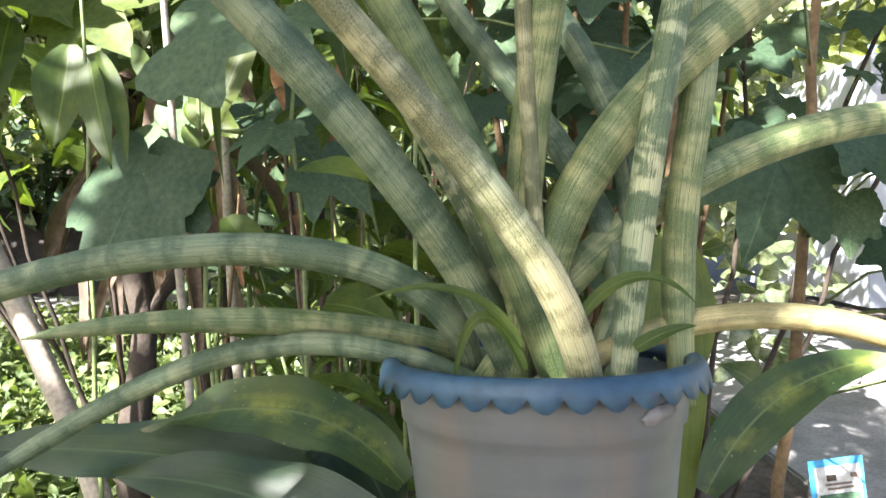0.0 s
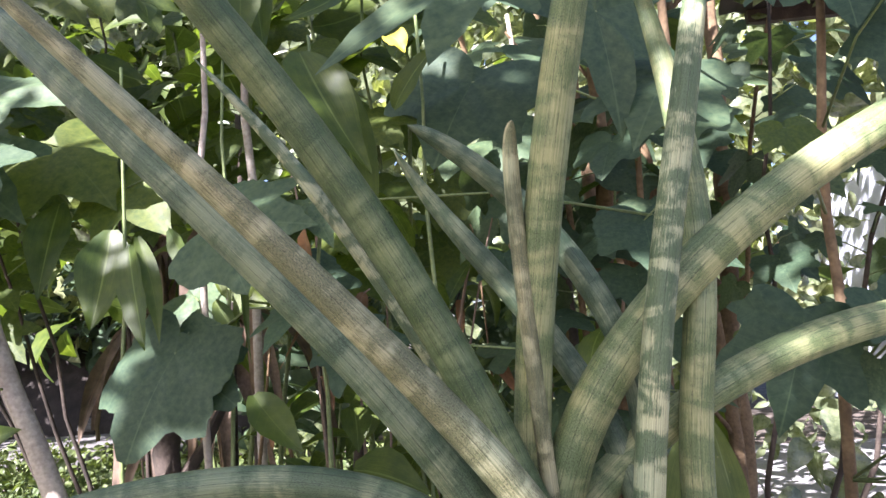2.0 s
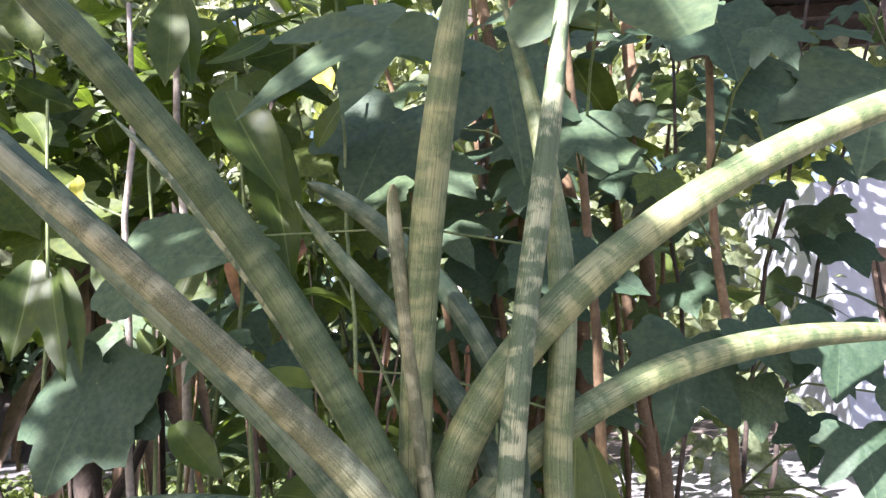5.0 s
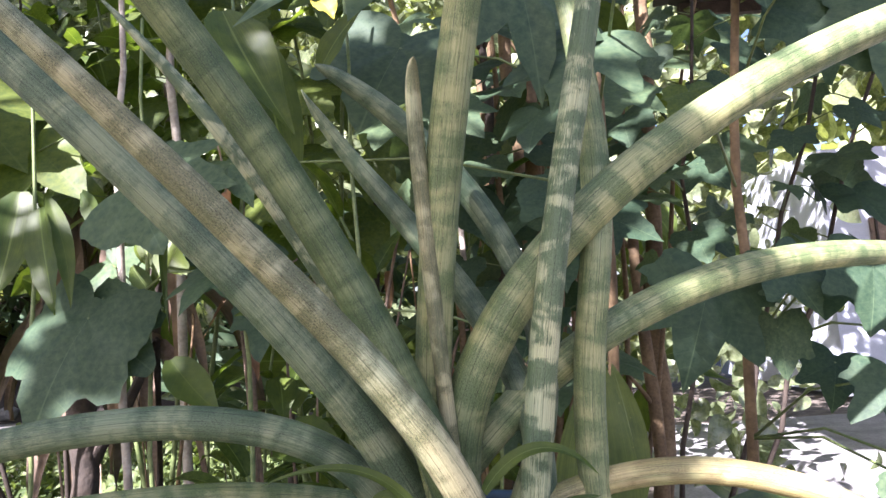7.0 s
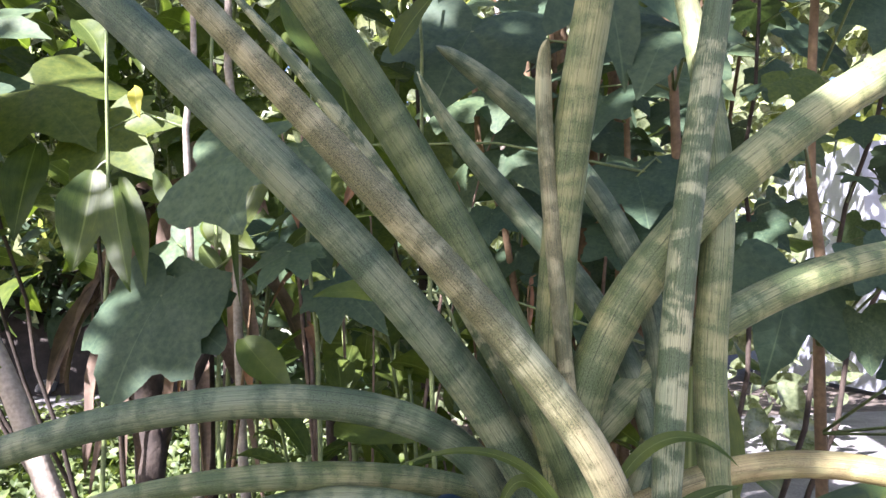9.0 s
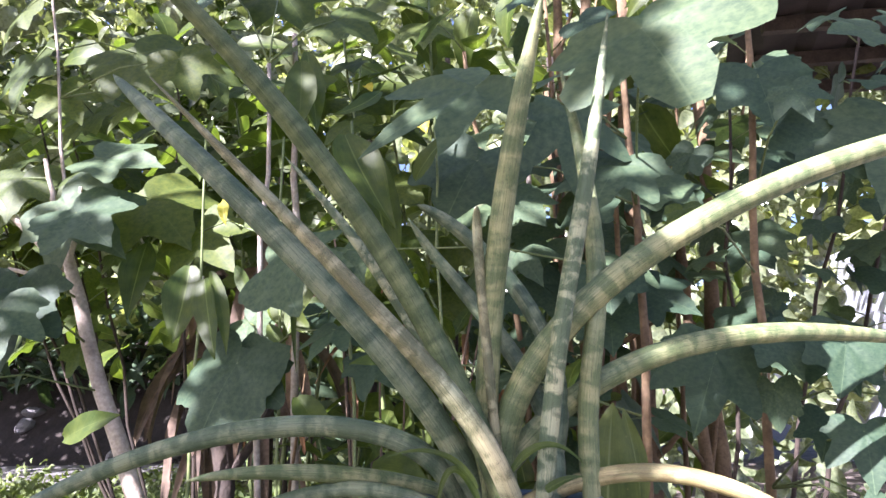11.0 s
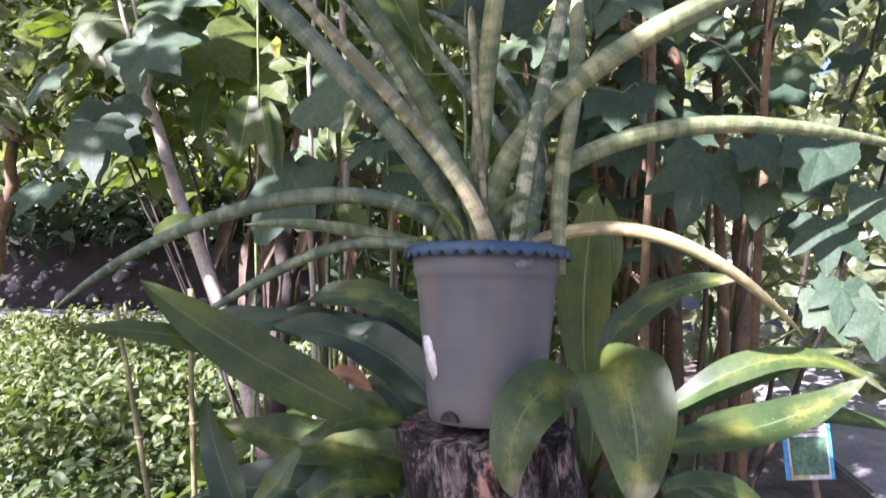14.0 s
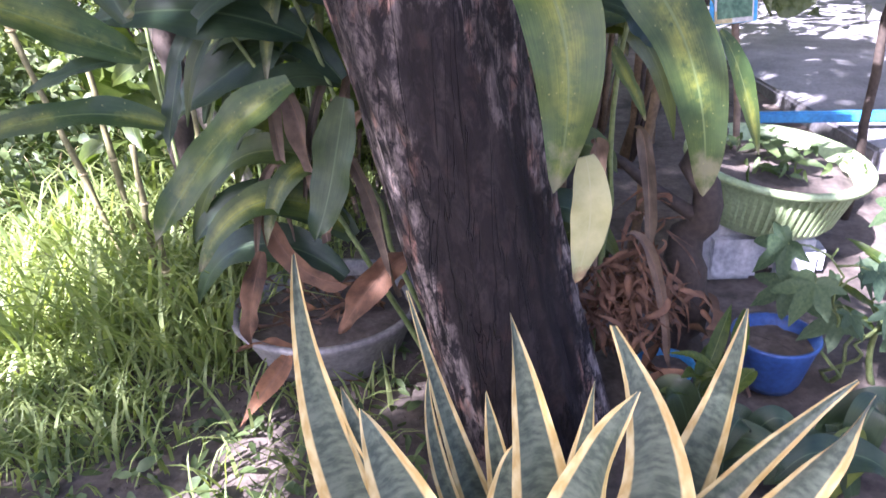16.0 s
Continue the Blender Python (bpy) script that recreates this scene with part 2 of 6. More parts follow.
def wood_material(name, char, grey, rust):
    """Weathered, charred wood: fibres and cracks that run up and down, burnt and bleached areas."""
    m, n, l, b = material(name, 0.85, 0.25)
    at = n.new("ShaderNodeTexCoord").outputs["Object"]
    fibre = tex(n, l, "noise", 7.0, stretch(n, l, at, (5.5, 5.5, 1.3)), Detail=9.0, Roughness=0.70, Distortion=0.6)
    flake = tex(n, l, "noise", 10.0, stretch(n, l, at, (3.0, 3.0, 1.7)), Detail=7.0, Roughness=0.75, Distortion=0.5)
    area = tex(n, l, "noise", 4.6, stretch(n, l, at, (1.9, 1.9, 0.75)), Detail=6.0, Roughness=0.62, Distortion=0.4)
    pink = tex(n, l, "noise", 9.0, stretch(n, l, at, (2.2, 2.2, 1.0)), Detail=4.0, Roughness=0.6)
    crack = tex(n, l, "noise", 4.0, stretch(n, l, at, (6, 6, 0.5)), Detail=3.0, Roughness=0.5, Distortion=0.8)
    base = ramp(n, l, fibre.outputs["Fac"], [(0.36, char), (0.47, tuple(0.45 * c for c in grey)), (0.62, grey)]).outputs["Color"]
    warm = ramp(n, l, pink.outputs["Fac"], [(0.54, (0, 0, 0)), (0.64, (0.8, 0.8, 0.8))]).outputs["Color"]
    base = mix(n, l, warm, base, rust)
    chips = ramp(n, l, flake.outputs["Fac"], [(0.45, (0.10, 0.10, 0.11)), (0.56, (1.2, 1.15, 1.1))]).outputs["Color"]
    base = mix(n, l, 1.0, base, chips, "MULTIPLY")
    burnt = ramp(n, l, area.outputs["Fac"], [(0.47, (1, 1, 1)), (0.55, (0, 0, 0))]).outputs["Color"]
    # the side that burnt: one long ragged patch down the front of the leaning trunk
    axis = n.new("ShaderNodeSeparateXYZ"); l.new(at, axis.inputs[0])
    def sums(how, a, b, c=None):
        node = n.new("ShaderNodeMath"); node.operation = how
        for value, socket in zip((a, b, c), node.inputs):
            if isinstance(value, (int, float)):
                socket.default_value = value
            elif value is not None:
                l.new(value, socket)
        return node.outputs[0]
    across = sums("MULTIPLY", sums("ADD", sums("MULTIPLY_ADD", axis.outputs["Z"], 0.223, axis.outputs["X"]), -0.02), 8.5)
    upward = sums("MULTIPLY", sums("ADD", axis.outputs["Z"], -0.38), 1.75)
    reach = sums("ADD", sums("MULTIPLY", across, across), sums("MULTIPLY", upward, upward))
    ragged = tex(n, l, "noise", 6.0, stretch(n, l, at, (2.4, 2.4, 0.8)), Detail=7.0, Roughness=0.68)
    reach = sums("MULTIPLY", sums("MULTIPLY_ADD", ragged.outputs["Fac"], 1.9, reach), 0.4)
    patch = ramp(n, l, reach, [(0.70, (1, 1, 1)), (0.86, (0, 0, 0))]).outputs["Color"]
    burnt = mix(n, l, 1.0, mix(n, l, 1.0, burnt, (0.75, 0.75, 0.75), "MULTIPLY"), patch, "LIGHTEN")
    base = mix(n, l, mix(n, l, 1.0, burnt, (0.95, 0.95, 0.95), "MULTIPLY"), base, char)
    gap = ramp(n, l, crack.outputs["Fac"], [(0.485, (0, 0, 0)), (0.5, (1, 1, 1)), (0.515, (0, 0, 0))]).outputs["Color"]
    base = mix(n, l, mix(n, l, 1.0, gap, (0.8, 0.8, 0.8), "MULTIPLY"), base, (0.008, 0.007, 0.007))
    l.new(base, b.inputs["Base Color"])
    height = mix(n, l, gap, mix(n, l, 0.5, fibre.outputs["Color"], flake.outputs["Color"]), (0.0, 0.0, 0.0))
    bump(n, l, height, b, 0.8, 0.009)
    return m


SPEAR = spear_material("spear_leaf", (0.33, 0.335, 0.185), (0.150, 0.195, 0.092), 0.0, 0.10)
SPEAR_BLUE = spear_material("spear_leaf_blue", (0.215, 0.245, 0.165), (0.088, 0.130, 0.082), 0.0, 0.10)
SPEAR_GREEN = spear_material("spear_leaf_green", (0.170, 0.200, 0.098), (0.080, 0.118, 0.050), 0.0, 0.12)
SPEAR_DRY = spear_material("spear_leaf_scurfy", (0.41, 0.385, 0.255), (0.20, 0.20, 0.115), 0.08, 0.08, 0.97)
SPEAR_BANDED = spear_material("spear_leaf_banded", (0.43, 0.43, 0.29), (0.120, 0.165, 0.092), 0.0, 0.05)
SPEAR_TAN = spear_material("spear_leaf_fading", (0.50, 0.42, 0.23), (0.36, 0.30, 0.15), 0.5)
STRIPED = striped_material()
# the yellow-green patch paints sunlight along the rib into the blade colour
BROAD = leaf_material("broad_leaf", (0.024, 0.050, 0.017), (0.056, 0.094, 0.026), (0.12, 0.16, 0.06), 0.38, 0.16, "along", 0.45, patch=(0.27, 0.28, 0.045), tip=(0.18, 0.175, 0.105))
# lighter, yellower copy of BROAD: light shining through is in its colour
BROAD_OLIVE = leaf_material("broad_leaf_olive", (0.046, 0.070, 0.018), (0.100, 0.130, 0.030), (0.13, 0.16, 0.05), 0.36, 0.24, "along", 0.2)
BROAD_DARK = leaf_material("broad_leaf_dark", (0.024, 0.046, 0.026), (0.052, 0.082, 0.040), (0.08, 0.12, 0.06), 0.34, 0.12, "along")
# palest copy, its yellow-green base standing in for light from behind
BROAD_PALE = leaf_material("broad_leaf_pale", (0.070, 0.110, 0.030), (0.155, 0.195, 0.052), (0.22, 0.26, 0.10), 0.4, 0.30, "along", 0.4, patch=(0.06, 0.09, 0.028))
LEAF_DRY = leaf_material("leaf_dry", (0.11, 0.065, 0.038), (0.35, 0.19, 0.105), (0.26, 0.17, 0.11), 0.75, 0.08)
LEAF_RUST = leaf_material("leaf_rust", (0.055, 0.032, 0.021), (0.235, 0.125, 0.072), (0.16, 0.09, 0.055), 0.8, 0.05)
LEAF_BROWN = leaf_material("leaf_brown", (0.065, 0.050, 0.040), (0.21, 0.155, 0.115), (0.2, 0.13, 0.09), 0.8, 0.06)
LEAF_GOLD = leaf_material("leaf_gold", (0.42, 0.36, 0.03), (0.66, 0.58, 0.10), (0.6, 0.55, 0.15), 0.5, 0.45)
LEAF_YELLOW = leaf_material("leaf_yellow", (0.24, 0.26, 0.12), (0.38, 0.39, 0.22), (0.38, 0.37, 0.2), 0.6, 0.15, spots=0.4, tip=(0.24, 0.13, 0.07))
LOBED = leaf_material("lobed_leaf", (0.030, 0.060, 0.036), (0.070, 0.108, 0.060), (0.12, 0.17, 0.09), 0.55, 0.18, veins="hand")
LOBED.node_tree.nodes["Principled BSDF"].inputs["Specular IOR Level"].default_value = 0.22
LOBED_BRIGHT = leaf_material("lobed_leaf_fresh", (0.040, 0.072, 0.015), (0.092, 0.126, 0.026), (0.14, 0.18, 0.05), 0.55, 0.40, veins="hand")
LANCE = leaf_material("lance_leaf", (0.037, 0.070, 0.014), (0.094, 0.132, 0.026), (0.15, 0.2, 0.06), 0.42, 0.38, "along")
# far leaves and hedge whitened: the glare of sunlit foliage is in the colour
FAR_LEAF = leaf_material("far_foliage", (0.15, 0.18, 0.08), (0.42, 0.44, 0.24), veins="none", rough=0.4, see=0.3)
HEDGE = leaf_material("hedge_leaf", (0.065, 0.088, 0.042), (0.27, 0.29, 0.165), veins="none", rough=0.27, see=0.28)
HEDGE.node_tree.nodes["Principled BSDF"].inputs["Specular IOR Level"].default_value = 0.7
GRASS = leaf_material("grass_blade", (0.085, 0.135, 0.04), (0.28, 0.345, 0.13), veins="none", rough=0.5, see=0.3)
HERB = leaf_material("herb_leaf", (0.045, 0.075, 0.026), (0.150, 0.195, 0.072), veins="none", rough=0.5, see=0.25)
STRAW = mottled("dry_straw", (0.38, 0.29, 0.14), (0.60, 0.50, 0.28), 20, 0.8)
# bleached bark, lightened further for sunlight that the leaves keep off it
POLE = mottled("bleached_sunlit_pole", (0.30, 0.245, 0.19), (0.60, 0.52, 0.43), 11, 0.8, 0.6)
CANE = mottled("pale_cane_bark", (0.24, 0.20, 0.16), (0.52, 0.46, 0.39), 14, 0.75, 0.6)
OLD_CANE = mottled("old_cane", (0.12, 0.115, 0.05), (0.27, 0.24, 0.11), 22, 0.6, 0.3)
STEM = mottled("green_stem", (0.10, 0.15, 0.05), (0.20, 0.24, 0.09), 25, 0.5, 0.2)
TRUNK = mottled("red_brown_bark", (0.080, 0.053, 0.028), (0.25, 0.168, 0.088), 9, 0.85, 0.8)
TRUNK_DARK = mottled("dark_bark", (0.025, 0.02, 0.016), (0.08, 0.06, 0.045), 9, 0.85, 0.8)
STUMP = wood_material("charred_stump_wood", (0.0115, 0.0085, 0.0085), (0.34, 0.29, 0.27), (0.33, 0.19, 0.145))
SOIL = mottled("soil", (0.035, 0.028, 0.022), (0.17, 0.14, 0.115), 7, 0.95, 1.0, 60)
# bank soil far darker than SOIL: its deep shade goes into the colour
EARTH = mottled("shade_dark_earth", (0.010, 0.008, 0.007), (0.038, 0.031, 0.026), 4, 0.95, 1.0, 30)
def pot_material():
    """Aged grey plastic: chalky blotches, rust-brown stains that run down, faint scratches round it."""
    m, n, l, b = material("pot_plastic_grey", 0.42, 0.4)
    at = n.new("ShaderNodeTexCoord").outputs["Object"]
    big = tex(n, l, "noise", 6, at, Detail=5.0, Roughness=0.6)
    run = tex(n, l, "noise", 5, stretch(n, l, at, (3.5, 3.5, 0.7)), Detail=5.0, Roughness=0.65)
    ring = tex(n, l, "noise", 30, stretch(n, l, at, (0.25, 0.25, 4)), Detail=4.0)
    base = ramp(n, l, big.outputs["Fac"], [(0.3, (0.078, 0.087, 0.090)), (0.7, (0.132, 0.136, 0.132))]).outputs["Color"]
    rust = ramp(n, l, run.outputs["Fac"], [(0.50, (0, 0, 0)), (0.70, (0.75, 0.75, 0.75))]).outputs["Color"]
    base = mix(n, l, rust, base, (0.135, 0.112, 0.095))
    fine = ramp(n, l, ring.outputs["Fac"], [(0.3, (0.94, 0.94, 0.94)), (0.7, (1.05, 1.05, 1.05))]).outputs["Color"]
    l.new(mix(n, l, 1.0, base, fine, "MULTIPLY"), b.inputs["Base Color"])
    bump(n, l, ring.outputs["Fac"], b, 0.12, 0.002)
    return m


POT = pot_material()
POT_RIM = mottled("pot_rim_blue", (0.018, 0.042, 0.075), (0.042, 0.095, 0.15), 8, 0.38, 0.1, 60)
WHITE = mottled("white_flake", (0.6, 0.58, 0.55), (0.8, 0.78, 0.74), 30, 0.8, 0.3)
PATH_GREY = mottled("footpath_concrete", (0.09, 0.088, 0.085), (0.21, 0.20, 0.195), 3, 0.9, 0.5, 50)
CONCRETE = mottled("concrete", (0.14, 0.138, 0.135), (0.30, 0.29, 0.285), 3, 0.9, 0.5, 50)
BASIN = mottled("basin_green_plastic", (0.26, 0.35, 0.165), (0.40, 0.49, 0.27), 6, 0.45, 0.15)
BLUE = mottled("blue_plastic", (0.03, 0.17, 0.38), (0.06, 0.30, 0.55), 8, 0.4, 0.1)
BLUE_DEEP = mottled("blue_purple_plastic", (0.03, 0.07, 0.22), (0.05, 0.12, 0.33), 8, 0.4, 0.1)
BOWL_CLAY = mottled("pale_clay", (0.13, 0.125, 0.12), (0.29, 0.275, 0.26), 9, 0.85, 0.5)
GREY_CLAY = mottled("grey_clay", (0.12, 0.115, 0.11), (0.26, 0.25, 0.25), 10, 0.85, 0.5)
WALL = mottled("painted_wall_pale", (0.42, 0.45, 0.52), (0.60, 0.62, 0.68), 1.5, 0.85, 0.2)
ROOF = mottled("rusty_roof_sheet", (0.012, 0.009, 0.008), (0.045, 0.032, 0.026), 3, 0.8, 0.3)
CARD = mottled("card_white", (0.62, 0.6, 0.55), (0.75, 0.73, 0.68), 10, 0.55, 0.05)
CARD_BLUE = mottled("card_blue_border", (0.05, 0.32, 0.62), (0.10, 0.42, 0.72), 10, 0.5, 0.05)
CARD_PIC = mottled("card_print_green", (0.03, 0.09, 0.05), (0.16, 0.28, 0.16), 22, 0.5, 0.05)
CARD_SAND = mottled("card_print_sand", (0.45, 0.36, 0.15), (0.60, 0.52, 0.30), 22, 0.5, 0.05)
BLOCK = mottled("whitewashed_block", (0.26, 0.27, 0.29), (0.62, 0.62, 0.63), 14, 0.9, 0.8, 60)
STAKE = mottled("weathered_stake", (0.14, 0.10, 0.07), (0.28, 0.20, 0.15), 12, 0.85, 0.5)

# ---- building blocks ----
def mesh_of(name, verts, faces, mat, uvs=None, smooth=True):
    me = bpy.data.meshes.new(name)
    me.from_pydata([tuple(v) for v in verts], [], faces)
    me.materials.append(mat)
    if uvs is not None:
        layer = me.uv_layers.new(name="UVMap")
        idx = np.empty(len(me.loops), dtype=np.int32)
        me.loops.foreach_get("vertex_index", idx)
        layer.data.foreach_set("uv", np.asarray(uvs, dtype=np.float32)[idx].ravel())
    if smooth:
        me.polygons.foreach_set("use_smooth", [True] * len(me.polygons))
    me.update()
    return me


def part(name, me, parent=None, label="", m=None):
    ob = new(name, me)
    if parent is not None:
        ob.parent = parent
    if m is not None:
        ob.matrix_basis = m
    return tagged(ob, label)


def thing(name, label, category, at=(0, 0, 0), group="", kind=""):
    ob = new(name)
    ob.empty_display_size = 0.05
    ob.location = at
    return tagged(ob, label, category, group, kind)


def bezier(p, n):
    p = [Vector(q) for q in p]
    return [p[0] * (1 - u) ** 3 + p[1] * 3 * u * (1 - u) ** 2 + p[2] * 3 * u * u * (1 - u) + p[3] * u ** 3 for u in (i / n for i in range(n + 1))]


def tangents(pts):
    return [(pts[min(i + 1, len(pts) - 1)] - pts[max(i - 1, 0)]).normalized() for i in range(len(pts))]


def tube(pts, radii, around=10, flute=0.0, flutes=7, cap=True, squash=1.0):
    """Verts, faces and uvs of a tapered tube along pts."""
    tan = tangents(pts)
    side = tan[0].cross(Vector((0.13, 0.31, 0.94)))
    side = side.normalized() if side.length > 1e-3 else Vector((1, 0, 0))
    verts, uvs, faces, along = [], [], [], 0.0
    for i, (p, t) in enumerate(zip(pts, tan)):
        side = (side - t * side.dot(t)).normalized()
        up = t.cross(side)
        along += (p - pts[i - 1]).length if i else 0.0
        for k in range(around + 1):
            a = 2 * math.pi * k / around
            r = radii[i] * (1 - flute * (0.5 + 0.5 * math.cos(a * flutes + 0.6)) ** 6)
            verts.append(p + (side * math.cos(a) + up * math.sin(a) * squash) * r)
            uvs.append((along, k / around))
    w = around + 1
    for i in range(len(pts) - 1):
        for k in range(around):
            faces.append((i * w + k, i * w + k + 1, (i + 1) * w + k + 1, (i + 1) * w + k))
    if cap:
        faces.append(tuple(range(around - 1, -1, -1)))
        faces.append(tuple((len(pts) - 1) * w + k for k in range(around)))
    return verts, faces, uvs


def ribbon(pts, width, facing, fold=0.25, wave=0.04, across=6, shape=(0.75, 1.0), twist=0.0, metres=False, rnd=None):
    """A leaf blade along pts; facing: where its upper side looks. The blade folds up at the rib and its edges wave."""
    rnd = rnd or random.Random(1)
    tan, n = tangents(pts), len(pts) - 1
    verts, faces, uvs, along = [], [], [], 0.0
    ph1, ph2 = rnd.uniform(0, 6), rnd.uniform(0, 6)
    facing = Vector(facing)
    for i, (p, t) in enumerate(zip(pts, tan)):
        s = i / n
        along += (p - pts[i - 1]).length if i else 0.0
        side = t.cross(facing)
        side = side.normalized() if side.length > 1e-4 else Vector((1, 0, 0))
        up = side.cross(t).normalized()
        if twist:
            q = Matrix.Rotation(twist * (s - 0.4), 3, t)
            side, up = q @ side, q @ up
        half = 0.5 * width * max(0.02, math.sin(math.pi * min(1.0, 0.04 + 0.96 * s) ** shape[0]) ** shape[1])
        for k in range(across + 1):
            v = 2 * k / across - 1
            lift = fold * abs(v) * half + wave * width * v * v * (math.sin(9 * s + ph1 + (1.7 if v > 0 else 0)) + 0.5 * math.sin(21 * s + ph2 + v))
            verts.append(p + side * (v * half) + up * lift)
            uvs.append((along if metres else s, v))
    w = across + 1
    for i in range(n):
        for k in range(across):
            faces.append((i * w + k, i * w + k + 1, (i + 1) * w + k + 1, (i + 1) * w + k))
    return verts, faces, uvs


def lobed_blade(rnd, deep=0.42, blunt=0.85):
    """A hand-shaped blade of about unit length, its stalk at the origin, tip towards +y. blunt: above 1 the lobes are rounded."""
    lobes = [(0, 1.0), (48 + rnd.uniform(-5, 5), 0.86), (-48 + rnd.uniform(-5, 5), 0.86), (98 + rnd.uniform(-6, 6), 0.62), (-98 + rnd.uniform(-6, 6), 0.62)]
    rings, around = 6, 60
    verts, faces, uvs = [Vector((0, 0, 0))], [], [(0.0, 0.0)]
    cup, sag = rnd.uniform(-0.05, 0.12), rnd.uniform(0.12, 0.35)
    ph = rnd.uniform(0, 6)
    for j in range(1, rings + 1):
        f = j / rings
        for k in range(around):
            a = 360 * k / around - 180
            r, near = 0.0, 180
            for c, size in lobes:
                d = abs(a - c)
                near = min(near, d)
                r = max(r, size * (1 - deep * min(1.0, d / 27.0) ** blunt))
            if abs(a) > 125:
                r *= max(0.3, 1 - (abs(a) - 125) / 60)
            r *= 1 + 0.025 * math.sin(k * 2.9 + ph) + 0.02 * math.sin(k * 0.8 + ph * 2)
            x, y = r * f * math.sin(radians(a)), r * f * math.cos(radians(a))
            z = -sag * (x * x + max(0, y) ** 2) * 0.8 + cup * abs(x) + 0.035 * f * min(near, 24) / 24 + 0.03 * f * math.sin(3 * radians(a) + ph)
            verts.append(Vector((x, y, z)))
            uvs.append((f * r, max(-1, min(1, near / 24.0))))
    for k in range(around):
        faces.append((0, 1 + (k + 1) % around, 1 + k))
    for j in range(rings - 1):
        for k in range(around):
            a, b = 1 + j * around + k, 1 + j * around + (k + 1) % around
            faces.append((a, b, b + around, a + around))
    return verts, faces, uvs


def lance_blade(rnd, width=0.22, droop=0.35):
    """A lance-shaped blade of unit length along +y that droops towards its tip."""
    pts = [Vector((0, math.sin(droop * s * 1.6) / (droop * 1.6), 0.28 * s - droop * s * s)) for s in (i / 9 for i in range(10))]
    return ribbon(pts, width, (0, 0, 1), 0.35, 0.05, 4, (0.8, 0.9), rnd.uniform(-0.5, 0.5), rnd=rnd)


def turned(at, tip, face, size, spin=0.0):
    """The pose of a unit blade: its +y towards tip, its +z as near to face as can be."""
    y = Vector(tip).normalized()
    x = y.cross(Vector(face))
    x = x.normalized() if x.length > 1e-3 else Vector((1, 0, 0))
    z = x.cross(y)
    m = Matrix((x, y, z)).transposed().to_4x4()
    return Matrix.Translation(at) @ m @ Matrix.Rotation(spin, 4, "Y") @ Matrix.Scale(size, 4)


def scatter(blades, poses):
    """Many blades in one mesh: numpy arrays of verts, faces, uvs."""
    verts, faces, uvs, k = [], [], [], 0
    packed = [(np.array([tuple(v) for v in b[0]]), b[1], b[2]) for b in blades]
    for which, m in poses:
        v, f, u = packed[which]
        a = np.array(m)
        verts.append(v @ a[:3, :3].T + a[:3, 3])
        faces += [tuple(i + k for i in q) for q in f]
        uvs += u
        k += len(v)
    return np.vstack(verts), faces, uvs


def ground_height(x, y):
    rise = 0.075 * max(0.0, y - 0.9) if x < 0 else 0.03 * max(0.0, y - 1.0)
    return 0.02 + min(rise, 0.42 if x < 0 else 0.10)

# ---- setting ----
def build_ground():
    n, verts, faces = 90, [], []
    span = [(-1 if i < n / 2 else 1) * (abs(i - n / 2) / (n / 2)) ** 3 * 260 for i in range(n + 1)]
    for y in span:
        for x in span:
            bumpy = 0.02 * noise.noise(Vector((x * 2.5, y * 2.5, 0))) + 0.008 * noise.noise(Vector((x * 11, y * 11, 3)))
            verts.append((x, y + 0.6, ground_height(x, y + 0.6) + bumpy * (abs(x) < 6 and abs(y) < 6)))
    for i in range(n):
        for k in range(n):
            a = i * (n + 1) + k
            faces.append((a, a + 1, a + n + 2, a + n + 1))
    tagged(new("ground", mesh_of("ground", verts, faces, SOIL)), "bare brown garden soil, lumpy and partly sunlit", "ground", kind="structure")


def slab(name, x0, x1, y0, y1, top, mat, label, category):
    """A thin, slightly uneven slab with bevelled edges that lies on the ground."""
    bm = bmesh.new()
    bmesh.ops.create_cube(bm, size=1.0)
    bmesh.ops.scale(bm, vec=(x1 - x0, y1 - y0, 0.12), verts=bm.verts)
    bmesh.ops.translate(bm, vec=((x0 + x1) / 2, (y0 + y1) / 2, top - 0.06), verts=bm.verts)
    bmesh.ops.bevel(bm, geom=bm.edges[:], offset=0.015, segments=2, affect="EDGES")
    me = bpy.data.meshes.new(name)
    bm.to_mesh(me)
    bm.free()
    me.materials.append(mat)
    return tagged(new(name, me), label, category, kind="structure")


build_ground()
slab("pavement", -16.0, -3.6, 7.2, 9.1, 0.58, PATH_GREY, "worn grey concrete footpath beyond the grass", "path")
slab("pavement", 1.75, 7.0, 2.2, 8.0, 0.16, CONCRETE, "grey concrete yard floor dappled with sunlight", "paving")


def box(x0, x1, y0, y1, z0, z1):
    v = [(x, y, z) for x in (x0, x1) for y in (y0, y1) for z in (z0, z1)]
    f = [(0, 1, 3, 2), (4, 6, 7, 5), (0, 4, 5, 1), (2, 3, 7, 6), (0, 2, 6, 4), (1, 5, 7, 3)]
    return [Vector(p) for p in v], f, [(p[0], p[2]) for p in v]


